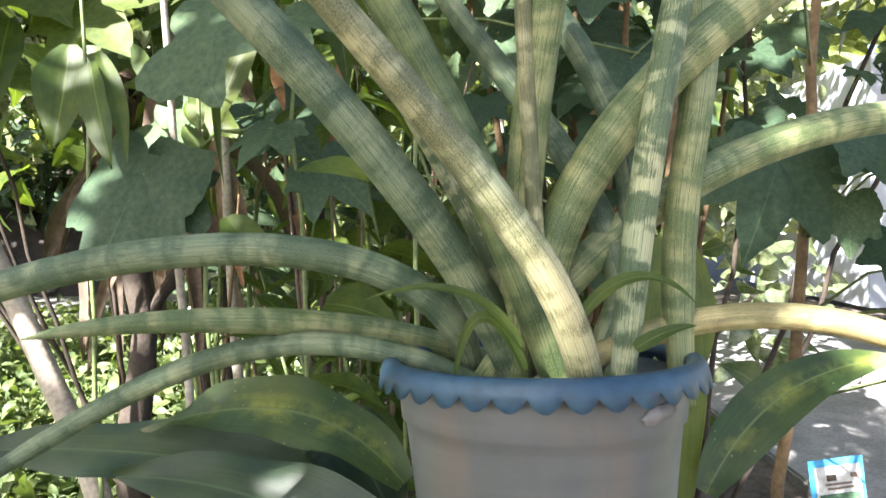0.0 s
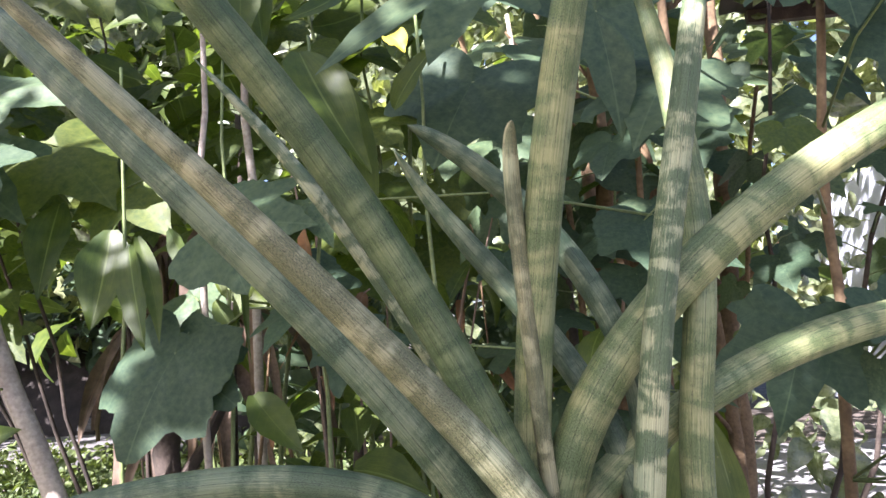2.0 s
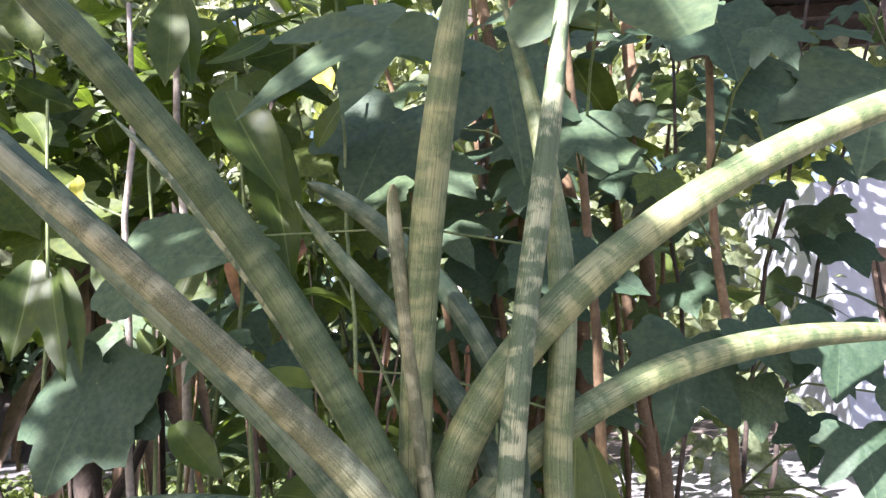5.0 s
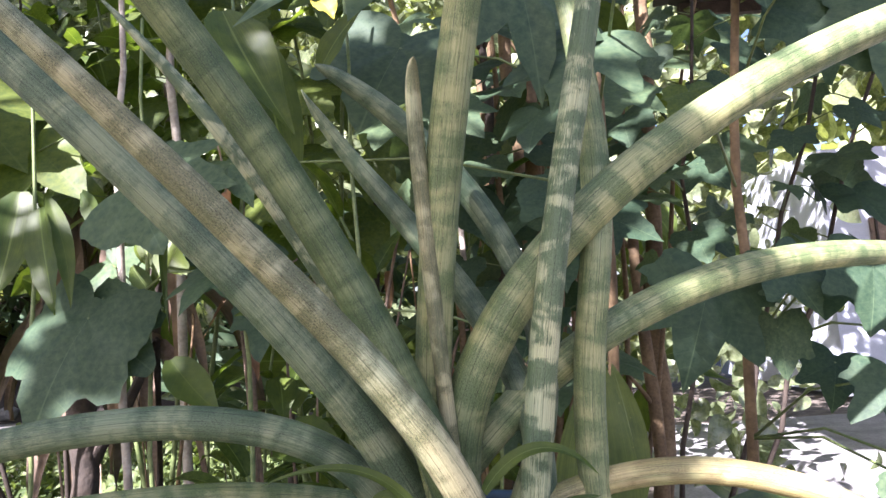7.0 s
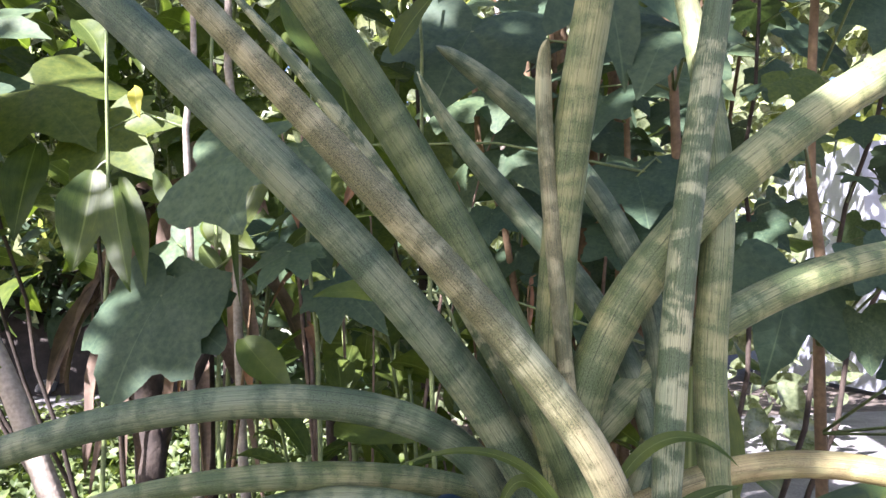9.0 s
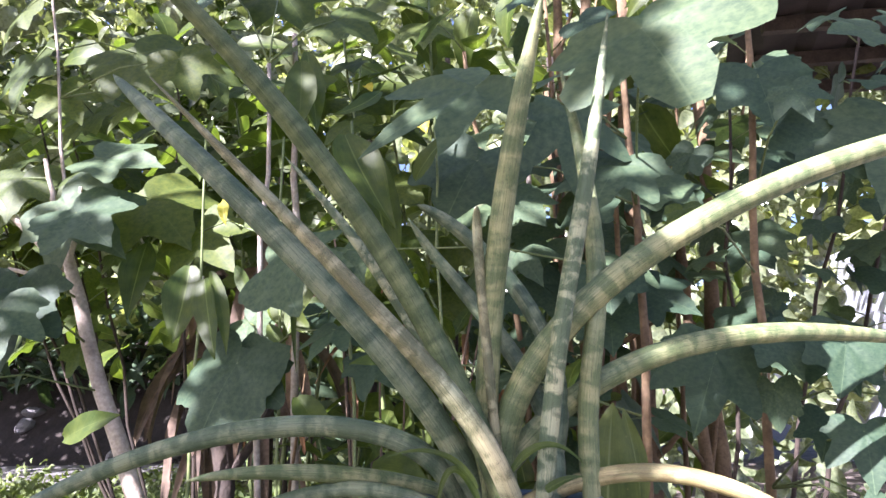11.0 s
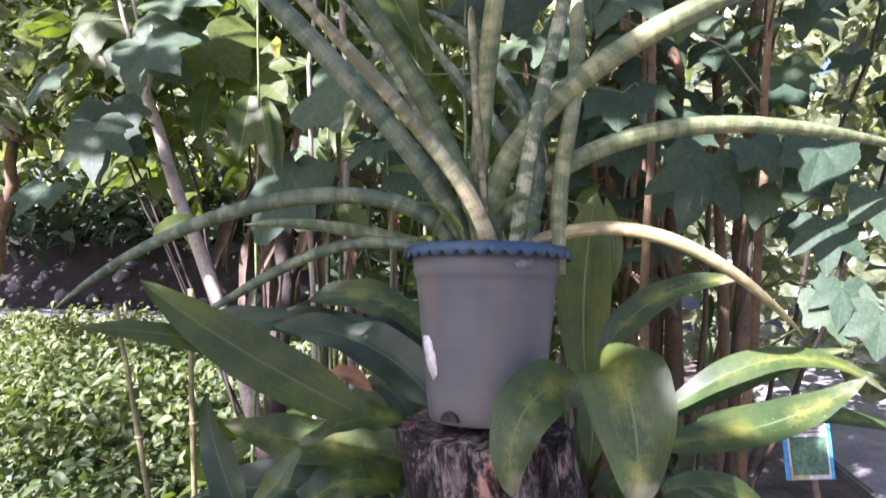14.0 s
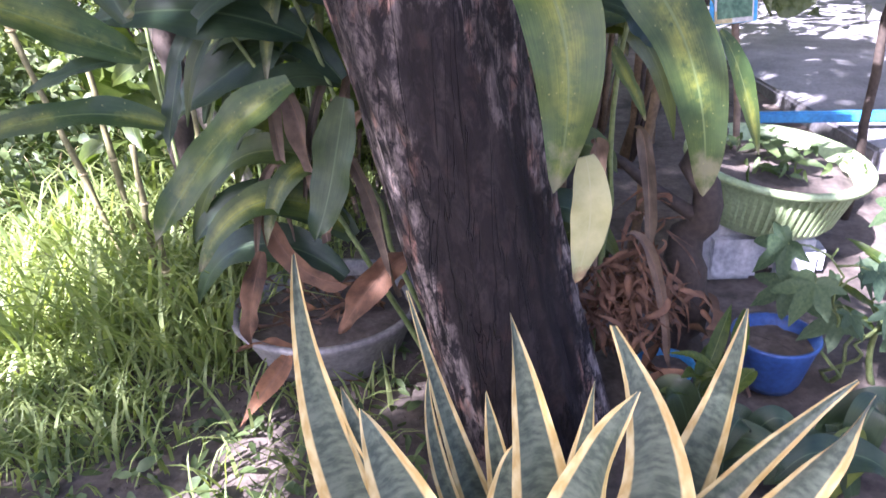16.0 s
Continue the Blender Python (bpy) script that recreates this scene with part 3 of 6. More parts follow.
def build_house():
    house = thing("house", "pale blue-grey rendered house with a low rusty roof", "house", (5.6, 9.0, 0.3))
    def add(name, blk, mat, parent=house, label=""):
        v, f, u = blk
        return part(name, mesh_of(name, [p - Vector((5.6, 9.0, 0.3)) for p in v], f, mat, u, False), parent, label)
    add("wall", box(5.5, 11.5, 9.0, 9.2, 0.2, 3.6), WALL)
    add("wall", box(5.5, 5.7, 9.2, 13.0, 0.2, 3.6), WALL)
    win = add("window", box(6.1, 7.2, 8.96, 9.0, 1.5, 2.6), STAKE, label="dark window with a blue cloth on its sill")
    add("sill", box(6.0, 7.3, 8.88, 8.96, 1.42, 1.5), WALL, win)
    for i in range(5):
        add("window_bar", box(6.15 + i * 0.25, 6.18 + i * 0.25, 8.93, 8.955, 1.5, 2.6), TRUNK_DARK, win)
    add("cloth", box(6.2, 6.6, 8.84, 8.88, 1.45, 2.0), BLUE, label="blue cloth")
    roof_v, roof_f = [], []
    for i in range(81):
        x, dz = 1.35 + i * 0.12, 0.02 * math.sin(i * math.pi / 1.5)
        roof_v += [Vector((x, 2.6, 3.93 + dz)), Vector((x + 0.6, 5.0, 3.97 + dz)), Vector((x, 2.6, 3.91 + dz)), Vector((x + 0.6, 5.0, 3.95 + dz))]
    for i in range(80):
        a = 4 * i
        roof_f += [(a, a + 4, a + 5, a + 1), (a + 2, a + 3, a + 7, a + 6), (a, a + 2, a + 6, a + 4)]
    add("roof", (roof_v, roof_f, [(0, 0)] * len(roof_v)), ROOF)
    for i in range(5):
        y = 2.7 + i * 0.55
        z = 3.79 + (y - 2.6) * 0.0167
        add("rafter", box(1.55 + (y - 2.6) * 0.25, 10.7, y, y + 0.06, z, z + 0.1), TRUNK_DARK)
    for x in (4.7, 7.2, 9.6):
        add("post", box(x - 0.045, x + 0.045, 3.5, 3.59, 0.1, 3.80), STAKE)


build_house()


def rough_line(a, b, n, wobble, rnd):
    a, b = Vector(a), Vector(b)
    return [a.lerp(b, i / n) + Vector((rnd.uniform(-1, 1), rnd.uniform(-1, 1), 0)) * (wobble if 0 < i < n else 0) for i in range(n + 1)]


def sapling(a, b, r, mat, label, rnd, category="sapling", twigs=3):
    """A slim bare stem with a few twigs."""
    o = Vector(a)
    plant = thing("sapling", label, category, o, "bare stems behind the pot")
    end = Vector(b) - o
    bow = Vector((rnd.gauss(0, 0.05), rnd.gauss(0, 0.05), 0)) * end.length * 0.6
    pts = [p + Vector((rnd.uniform(-1, 1), rnd.uniform(-1, 1), 0)) * r * 0.5 for p in bezier((Vector((0, 0, 0)), end * 0.33 + bow, end * 0.67 - bow * 0.6, end), 14)]
    radii = [r * (1 - 0.35 * i / 14) * (1 + 0.12 * rnd.uniform(-1, 1)) for i in range(15)]
    radii[0] *= 1.25
    v, f, u = tube(pts, radii, 10)
    part("stem", mesh_of("stem", v, f, mat, u), plant)
    for _ in range(twigs):
        p = pts[rnd.randrange(3, 13)]
        q = p + Vector((rnd.uniform(-1, 1), rnd.uniform(-1, 0.3), rnd.uniform(0.4, 1.2))).normalized() * r * rnd.uniform(4, 9)
        v, f, u = tube(rough_line(p, q, 4, r * 0.2, rnd), [r * 0.4, r * 0.36, r * 0.3, r * 0.26, r * 0.2], 6)
        part("twig", mesh_of("twig", v, f, mat, u), plant)
    return plant


rt = random.Random(21)
for i in range(11):
    x, y = 0.55 + rt.uniform(-0.38, 0.38), 2.1 + rt.uniform(-0.3, 1.3)
    sapling((x, y, ground_height(x, y) - 0.03), (x + rt.uniform(-0.05, 0.25), y + rt.uniform(-0.1, 0.2), 3.4), rt.uniform(0.018, 0.045), TRUNK, "slim red-brown trunk behind the foliage", rt)
for i in range(5):
    x, y = rt.uniform(-1.5, 0.4), rt.uniform(2.2, 3.4)
    sapling((x, y, ground_height(x, y) - 0.03), (x + rt.uniform(-0.25, 0.2), y, 3.2), rt.uniform(0.012, 0.03), CANE if i == 2 else TRUNK_DARK, "thin grey cane rising behind the foliage", rt, "cane")
sapling((-0.62, 1.95, 0.1), (-0.72, 2.0, 3.0), 0.018, CANE, "thin pale grey cane behind the foliage", rt, "cane", 2)
sapling((-0.78, 1.41, 0.02), (-0.705, 1.47, 1.52), 0.042, TRUNK_DARK, "short dark bare trunk in shade", rt, "sapling", 1)


def far_foliage(name, label, n, place, size, blades, mat, seed, upness=0.5):
    rnd = random.Random(seed)
    poses = []
    for _ in range(n):
        p = Vector(place(rnd))
        tip = Vector((rnd.gauss(0, 1), rnd.gauss(0, 1), rnd.gauss(-0.5, 0.6)))
        face = Vector((rnd.gauss(-0.3, 0.7), rnd.gauss(-0.5, 0.7), upness + rnd.uniform(0, 1)))
        poses.append((rnd.randrange(len(blades)), turned(p, tip, face, size * rnd.uniform(0.6, 1.4))))
    v, f, u = scatter(blades, poses)
    me = mesh_of(name, v, f, mat, u)
    return tagged(new(name, me), label, "foliage", kind="stuff")


rf = random.Random(8)
SMALL_LANCE = [ribbon([Vector((0, i / 4, 0.25 * i / 4 - 0.4 * (i / 4) ** 2)) for i in range(5)], w, (0, 0, 1), 0.3, 0.0, 2, rnd=rf) for w in (0.25, 0.34, 0.45)]
BROAD_SMALL = [ribbon([Vector((0, i / 5, 0.2 * i / 5 - 0.45 * (i / 5) ** 2)) for i in range(6)], w, (0, 0, 1), 0.25, 0.03, 4, rnd=rf) for w in (0.40, 0.52, 0.62)]


def hedge_place(rnd):
    a = rnd.uniform(-1.2, 1.2)
    d = rnd.uniform(5.0, 8.5)
    z = rnd.uniform(2.7 if a < -0.35 else 0.4 if a < 0.47 else 3.8, 8.0)
    clump = Vector((round(a * 7) / 7 + rnd.gauss(0, 0.05), 0, 0))
    return (math.sin(clump.x) * d, math.cos(clump.x) * d, z)


far_foliage("far_hedge", "yellow-green hedge and tree foliage in the distance, leaf colour paled for sun glare", 15000, hedge_place, 0.21, BROAD_SMALL, HEDGE, 3, -0.2)


def thicket_place(rnd):
    x = rnd.uniform(-2.8, 1.3)
    y = rnd.uniform(2.6, 3.6)
    c = noise.noise(Vector((x * 1.3, 0.3, 1.7)))
    return (x, y, rnd.uniform(1.7 if x < -0.55 else 0.3, 3.2 + c))


far_foliage("thicket", "dense mixed green thicket of narrow leaves behind the pot", 240, thicket_place, 0.23, BROAD_SMALL, LANCE, 4, 0.0)


def crown_place(rnd):
    return (rnd.uniform(-2.6, 0.9), rnd.uniform(1.9, 3.4), 2.6 + abs(rnd.gauss(0, 0.7)))


far_foliage("thicket", "leafy crown of the thicket against the sky", 170, crown_place, 0.23, BROAD_SMALL, LANCE, 14, 0.0)


def undergrowth_place(rnd):
    x = rnd.uniform(-1.2, 0.5)
    return (x, rnd.uniform(1.55, 2.4), rnd.uniform(0.3, 0.75 if x < -0.35 else 1.55))


far_foliage("undergrowth", "low tangled undergrowth of lance-shaped leaves", 380, undergrowth_place, 0.16, BROAD_SMALL, LANCE, 24)


def build_bank():
    """An earth bank beyond the footpath, its shade put into the soil colour, with stones in it."""
    verts, faces, nx, ny = [], [], 70, 14
    for j in range(ny + 1):
        for i in range(nx + 1):
            x, s = -15.0 + 14.0 * i / nx, j / ny
            lump = noise.noise(Vector((x * 0.9, s * 3, 2))) * 0.35 + noise.noise(Vector((x * 3.1, s * 9, 5))) * 0.12
            verts.append((x, 9.25 + 2.6 * s + 0.3 * lump, 0.46 + 2.1 * min(1.0, s * 1.5) * min(1.0, (i / nx * 14) / 1.5, (1 - i / nx) * 14 / 2.5 + 0.05) + lump * min(1, s * 4)))
    for j in range(ny):
        for i in range(nx):
            a = j * (nx + 1) + i
            faces.append((a, a + 1, a + nx + 2, a + nx + 1))
    tagged(new("earth_bank", mesh_of("earth_bank", verts, faces, EARTH)), "earth bank beyond the footpath, its deep shade put into the soil colour", "bank", kind="structure")
    rnd = random.Random(19)
    for i in range(14):
        bm = bmesh.new()
        bmesh.ops.create_icosphere(bm, subdivisions=2, radius=1.0)
        off = rnd.uniform(0, 50)
        for v in bm.verts:
            v.co *= 1 + 0.35 * noise.noise(v.co * 1.3 + Vector((off, 0, 0)))
        me = bpy.data.meshes.new("stone")
        bm.to_mesh(me)
        bm.free()
        me.materials.append(GREY_CLAY)
        x, s = rnd.uniform(-10, -3), rnd.uniform(0.0, 0.35)
        ob = tagged(new("stone", me), "rough grey stone half sunk in the bank", "stone", "bank stones")
        ob.matrix_basis = pose(x, 9.2 + 2.6 * s, 0.50 + 2.6 * s, 0, 0, rnd.uniform(0, 360)) @ Matrix.Diagonal((rnd.uniform(0.1, 0.28), rnd.uniform(0.1, 0.2), rnd.uniform(0.07, 0.16), 1))


build_bank()
far_foliage("bank_growth", "dark creepers hanging over the bank", 2200, lambda r: (r.uniform(-13, -1.2), r.uniform(9.7, 11.5), 1.7 + abs(r.gauss(0, 1.0))), 0.4, SMALL_LANCE, LOBED, 15)
far_foliage("dark_hedge", "shaded undergrowth between the trunks", 520, lambda r: (r.uniform(-1.6, 0.5), r.uniform(3.4, 4.2), r.uniform(1.15, 2.4)), 0.24, SMALL_LANCE, LOBED, 16, 0.0)


far_foliage("far_trees", "tall trees far behind the garden, leaf colour paled for sun glare", 13000, lambda r: (r.uniform(-16, 14), r.uniform(10.5, 14.0), 1.0 + 15 * r.random()), 0.9, SMALL_LANCE, FAR_LEAF, 17, -0.3)


# the tree behind the camera, whose crown breaks the sunlight up
def shade_tree():
    rnd = random.Random(31)
    o = Vector((0.05, 0.6, 1.25)) - SUN_WAY * 4.6
    over = SUN_WAY.cross(Vector((0, 0, 1))).normalized()
    up = over.cross(SUN_WAY)
    fork = o - over * 1.9 + up * 0.2
    foot = Vector((fork.x - 0.3, fork.y - 0.4, 0.0))
    tree = thing("shade_tree", "broad garden tree whose crown throws dappled shade", "tree", foot)
    v, f, u = tube(rough_line((0, 0, 0), tuple(fork - foot), 10, 0.06, rnd), [0.14 - 0.009 * i for i in range(11)], 12)
    part("trunk", mesh_of("trunk", v, f, TRUNK, u), tree)
    for i in range(9):
        a = fork - foot + Vector((0, 0, -0.05 * i))
        b = a + over * rnd.uniform(0.4, 2.1) + up * rnd.uniform(-0.9, 1.6) + SUN_WAY * rnd.uniform(-0.5, 0.5)
        v, f, u = tube(rough_line(a, b, 6, 0.05, rnd), [0.026 - 0.003 * k for k in range(7)], 7)
        part("limb", mesh_of("limb", v, f, TRUNK, u), tree)
    poses = []
    for n, left, right, low, high in CROWN_CLUMPS:
        for i in range(n):
            p = o + over * rnd.uniform(left, right) + up * rnd.uniform(low, high)
            d = p - o
            if any(abs(d.dot(over) - a) < w and abs(d.dot(up) - b) < h for a, b, w, h in CROWN_GAPS):
                continue
            p += SUN_WAY * rnd.gauss(0, 0.4)
            tip = Vector((rnd.gauss(0, 1), rnd.gauss(0, 1), rnd.gauss(-0.4, 0.5)))
            face = -SUN_WAY + Vector((rnd.gauss(0, 0.5), rnd.gauss(0, 0.5), rnd.gauss(0, 0.5)))
            poses.append((rnd.randrange(3), turned(p - foot, tip, face, 0.22 * rnd.uniform(0.6, 1.3))))
    v, f, u = scatter(SMALL_LANCE, poses)
    part("crown", mesh_of("crown", v, f, FAR_LEAF, u), tree)


# leaves, then the stretch across and up the sun's way that each clump fills
CROWN_CLUMPS = ((440, -0.95, 0.85, -1.0, -0.5), (250, -0.95, 0.75, -0.5, -0.2), (175, -0.95, 0.60, -0.2, 0.03), (45, -0.95, 0.32, 0.03, 0.1), (235, -0.95, 0.21, 0.1, 0.50),
                (420, -1.1, 0.02, 0.5, 1.05), (1180, -2.3, 1.1, 1.05, 2.6), (330, 0.35, 1.5, 1.15, 2.2), (170, -0.85, 0.7, -1.6, -1.06), (150, -2.6, -1.95, 0.6, 1.7), (150, -0.1, 0.32, -1.0, 0.05), (40, -2.7, -1.0, -0.6, -0.3), (30, -2.0, 2.0, -1.2, 1.8), (60, -1.95, -1.3, 0.1, 0.9), (150, -3.8, -1.9, -0.6, 0.4), (22, -0.22, 0.04, 0.1, 0.3), (26, 0.02, 0.24, 0.74, 0.95), (75, -1.75, -1.2, 0.28, 0.58), (55, -0.8, -0.28, -1.38, -1.0), (45, -1.5, -1.15, -0.15, 0.0), (100, -5.0, -2.6, -0.85, -0.1))
CROWN_GAPS = ((0.115, 0.12, 0.11, 0.10), (-0.24, -1.10, 0.15, 0.14), (-0.15, 0.28, 0.035, 0.04), (0.02, 0.33, 0.03, 0.05), (-0.2, -0.2, 0.07, 0.06), (-0.3, 0.55, 0.07, 0.07), (-1.57, 0.52, 0.10, 0.10), (-1.42, 0.30, 0.13, 0.11), (-1.32, 0.10, 0.10, 0.12), (-0.95, 0.74, 0.20, 0.16), (-1.9, 1.25, 0.14, 0.16), (-2.2, 1.5, 0.14, 0.12), (-0.62, 0.92, 0.07, 0.10))
shade_tree()


def side_tree():
    """A spreading tree before the bank, which it keeps in the shade."""
    rnd = random.Random(37)
    foot = Vector((-7.5, 6.6, 0.1))
    tree = thing("garden_tree", "spreading tree that keeps the earth bank in shade", "tree", foot)
    fork = Vector((0.3, 0.2, 2.9))
    v, f, u = tube(rough_line((0, 0, -0.1), fork, 10, 0.05, rnd), [0.13 - 0.006 * i for i in range(11)], 12)
    part("trunk", mesh_of("trunk", v, f, TRUNK, u), tree)
    for i in range(8):
        b = Vector((rnd.uniform(-2.4, 3.4), rnd.uniform(-0.8, 1.2), rnd.uniform(3.4, 5.2)))
        v, f, u = tube(rough_line(fork, b, 7, 0.06, rnd), [0.06 - 0.006 * k for k in range(8)], 8)
        part("limb", mesh_of("limb", v, f, TRUNK, u), tree)
    poses = []
    for i in range(6200):
        p = Vector((rnd.uniform(-4.8, 5.0), rnd.uniform(-1.2, 1.6), 0))
        p.z = 3.0 + 2.6 * rnd.random() + 0.3 * noise.noise(p * 1.2)
        tip = Vector((rnd.gauss(0, 1), rnd.gauss(0, 1), rnd.gauss(-0.5, 0.5)))
        poses.append((rnd.randrange(3), turned(p, tip, (rnd.gauss(-0.3, 0.5), rnd.gauss(-0.4, 0.5), 1), 0.30 * rnd.uniform(0.6, 1.3))))
    v, f, u = scatter(SMALL_LANCE, poses)
    part("crown", mesh_of("crown", v, f, LANCE, u), tree)


side_tree()


def grass_patch(name, label, n, place, h, mat, seed, wide=0.006, lean=0.5):
    rnd = random.Random(seed)
    verts, faces, uvs = [], [], []
    for _ in range(n):
        x, y = place(rnd)
        z = ground_height(x, y) - 0.01
        hh = h * rnd.uniform(0.5, 1.3)
        a = rnd.uniform(0, 6.28)
        d = Vector((math.cos(a), math.sin(a), 0)) * lean * hh * rnd.uniform(0.3, 1.4)
        s = Vector((-math.sin(a), math.cos(a), 0)) * wide * rnd.uniform(0.6, 1.4)
        p = Vector((x, y, z))
        m1, m2 = p + d * 0.25 + Vector((0, 0, hh * 0.5)), p + d * 0.65 + Vector((0, 0, hh * 0.85))
        k = len(verts)
        verts += [p - s, p + s, m1 - s, m1 + s, m2 - s * 0.6, m2 + s * 0.6, p + d * 1.15 + Vector((0, 0, hh * 0.92))]
        faces += [(k, k + 1, k + 3, k + 2), (k + 2, k + 3, k + 5, k + 4), (k + 4, k + 5, k + 6)]
        uvs += [(0, 0)] * 7
    return tagged(new(name, mesh_of(name, verts, faces, mat, uvs)), label, "grass", kind="stuff")


def lawn_place(rnd):
    while True:
        x, y = rnd.uniform(-3.6, -0.25), rnd.uniform(-0.8, 3.0)
        worn = 0.5 * noise.noise(Vector((x * 1.1, y * 1.1, 2))) + 0.12 * rnd.gauss(0, 1)
        if ((x + 1.3) / 1.7) ** 2 + ((y - 1.25) / 1.5) ** 2 < 1 + worn and x < -0.30 - 0.85 * max(0, 0.98 - y) + 0.22 * noise.noise(Vector((x * 3, y * 3, 5))) + 0.06 * rnd.gauss(0, 1):
            return x, y


grass_patch("grass", "bright sunlit green lawn grass", 19000, lawn_place, 0.11, GRASS, 6, 0.0042, 0.95)
grass_patch("grass", "sparse dry straw-coloured grass stems", 220, lambda r: (r.uniform(-3.2, -0.9), r.uniform(1.6, 3.6)), 0.28, STRAW, 7, 0.003, 0.8)

grass_patch("grass", "long arching grass blades at the edge of the lawn", 2000, lambda r: (-0.42 - 0.9 * r.random() ** 1.4, 0.75 + 1.5 * r.random()), 0.30, GRASS, 41, 0.005, 0.9)


def herb_place(rnd):
    y = 1.75 + 3.75 * rnd.random() ** 1.4
    x = -0.45 - 3.4 * rnd.random() ** 1.2
    x, y = x + rnd.gauss(0, 0.12) - abs(rnd.gauss(0, 0.3)), y + rnd.gauss(0, 0.2)
    return (x, y, ground_height(x, y) + abs(rnd.gauss(0.15, 0.11)))


far_foliage("herb_cover", "low ground cover of small bright green herb leaves", 13000, herb_place, 0.066, BROAD_SMALL, HERB, 9, 1.2)


def cut_canes():
    """Short cut-off pale green canes that stand in the grass."""
    rnd = random.Random(27)
    for x, y, h, lean in ((-0.80, 1.15, 0.52, 0.03), (-0.62, 1.28, 0.60, -0.02), (-0.66, 0.98, 0.36, 0.02), (-0.90, 1.22, 1.23, -0.27), (-0.92, 1.30, 1.27, -0.03)):
        z = ground_height(x, y) - 0.02
        cane = thing("cut_cane", "short cut-off pale green cane standing in the grass", "cane", (x, y, z), "cut canes")
        pts = rough_line((0, 0, 0), (lean, rnd.uniform(-0.03, 0.03), h), 12, 0.003, rnd)
        v, f, u = tube(pts, [0.010 + (0.002 if i % 4 == 0 else 0) - 0.0002 * i for i in range(13)], 10)
        part("stalk", mesh_of("stalk", v, f, OLD_CANE, u), cane)
        for i in (4, 8):
            v, f, u = tube([pts[i] - Vector((0, 0, 0.003)), pts[i] + Vector((0, 0, 0.003))], [0.0135, 0.0135], 10)
            part("node_ring", mesh_of("node_ring", v, f, STRAW, u), cane)


cut_canes()


def outer_place(rnd):
    while True:
        x, y = rnd.uniform(-7.0, 5.0), rnd.uniform(-5.0, 4.5)
        if (x < -2.3 or y < -0.8 or x > 2.0 and y < 2.0) and noise.noise(Vector((x * 0.8, y * 0.8, 9))) > -0.1 + 0.1 * rnd.gauss(0, 1):
            return x, y


grass_patch("grass", "patchy garden grass on bare soil", 14000, outer_place, 0.12, GRASS, 33, 0.006, 0.8)


def soil_clods():
    """Crumbs of soil and small stones scattered over the bare ground before the stump."""
    rnd = random.Random(52)
    bm = bmesh.new()
    bmesh.ops.create_icosphere(bm, subdivisions=1, radius=1.0)
    ball = ([v.co.copy() for v in bm.verts], [tuple(v.index for v in f.verts) for f in bm.faces])
    bm.free()
    verts, faces = [], []
    for _ in range(1000):
        x, y = rnd.gauss(-0.05, 0.45), rnd.gauss(0.55, 0.35)
        r = 0.002 + 0.007 * rnd.random() ** 4
        z = ground_height(x, y) + 0.02 * noise.noise(Vector((x * 2.5, (y - 0.6) * 2.5, 0))) + r * 0.4
        k, turn = len(verts), Matrix.Rotation(rnd.uniform(0, 6.28), 3, "Z")
        verts += [turn @ Vector((v.x * 1.3, v.y, v.z * 0.7)) * r * rnd.uniform(0.75, 1.2) + Vector((x, y, z)) for v in ball[0]]
        faces += [tuple(j + k for j in q) for q in ball[1]]
    tagged(new("soil_crumbs", mesh_of("soil_crumbs", verts, faces, SOIL)), "loose crumbs of dry soil and small stones", "soil", kind="stuff")


soil_clods()


def far_herb_place(rnd):
    y = rnd.uniform(2.4, 7.15)
    x = -y * rnd.uniform(0.12, 1.15)
    return (x, y, ground_height(x, y) + 0.55 * rnd.random() ** 1.6 * (0.6 + 0.6 * noise.noise(Vector((x * 2, y * 2, 4)))))


far_foliage("herb_cover", "knee-high sunlit green herbs before the footpath", 16000, far_herb_place, 0.09, BROAD_SMALL, HERB, 29, 0.6)

far_foliage("soil_weeds", "scattered tiny green weeds on the bare soil", 420, lambda r: (r.uniform(-0.75, 0.15), r.uniform(0.25, 0.95), 0.03 + 0.03 * r.random()), 0.045, SMALL_LANCE, HERB, 49, 1.2)
grass_patch("grass", "thin tufts of grass on the bare soil", 420, lambda r: (r.uniform(-0.8, 0.0), r.uniform(0.35, 0.98)), 0.10, GRASS, 51, 0.0035, 1.0)

# ---- plants behind the pot ----
rb = random.Random(12)
LOBED_BLADES = [mesh_of("lobed_leaf", *[b[0], b[1]], LOBED, b[2]) for b in (lobed_blade(rb, d) for d in (0.40, 0.46, 0.52, 0.36))]
DEEP_BLADES = [mesh_of("lobed_leaf", *[b[0], b[1]], LOBED, b[2]) for b in (lobed_blade(rb, d) for d in (0.60, 0.64))]
FRESH_BLADES = [mesh_of("lobed_leaf", *[b[0], b[1]], LOBED_BRIGHT, b[2]) for b in (lobed_blade(rb, d) for d in (0.46, 0.52, 0.42))]
HEART_BLADES = [mesh_of("lobed_leaf", *[b[0], b[1]], LOBED, b[2]) for b in (lobed_blade(rb, d, 1.3) for d in (0.30, 0.34))]
BLUNT_BLADES = [mesh_of("lobed_leaf", *[b[0], b[1]], LOBED, b[2]) for b in (lobed_blade(rb, 0.52, 1.7),)]
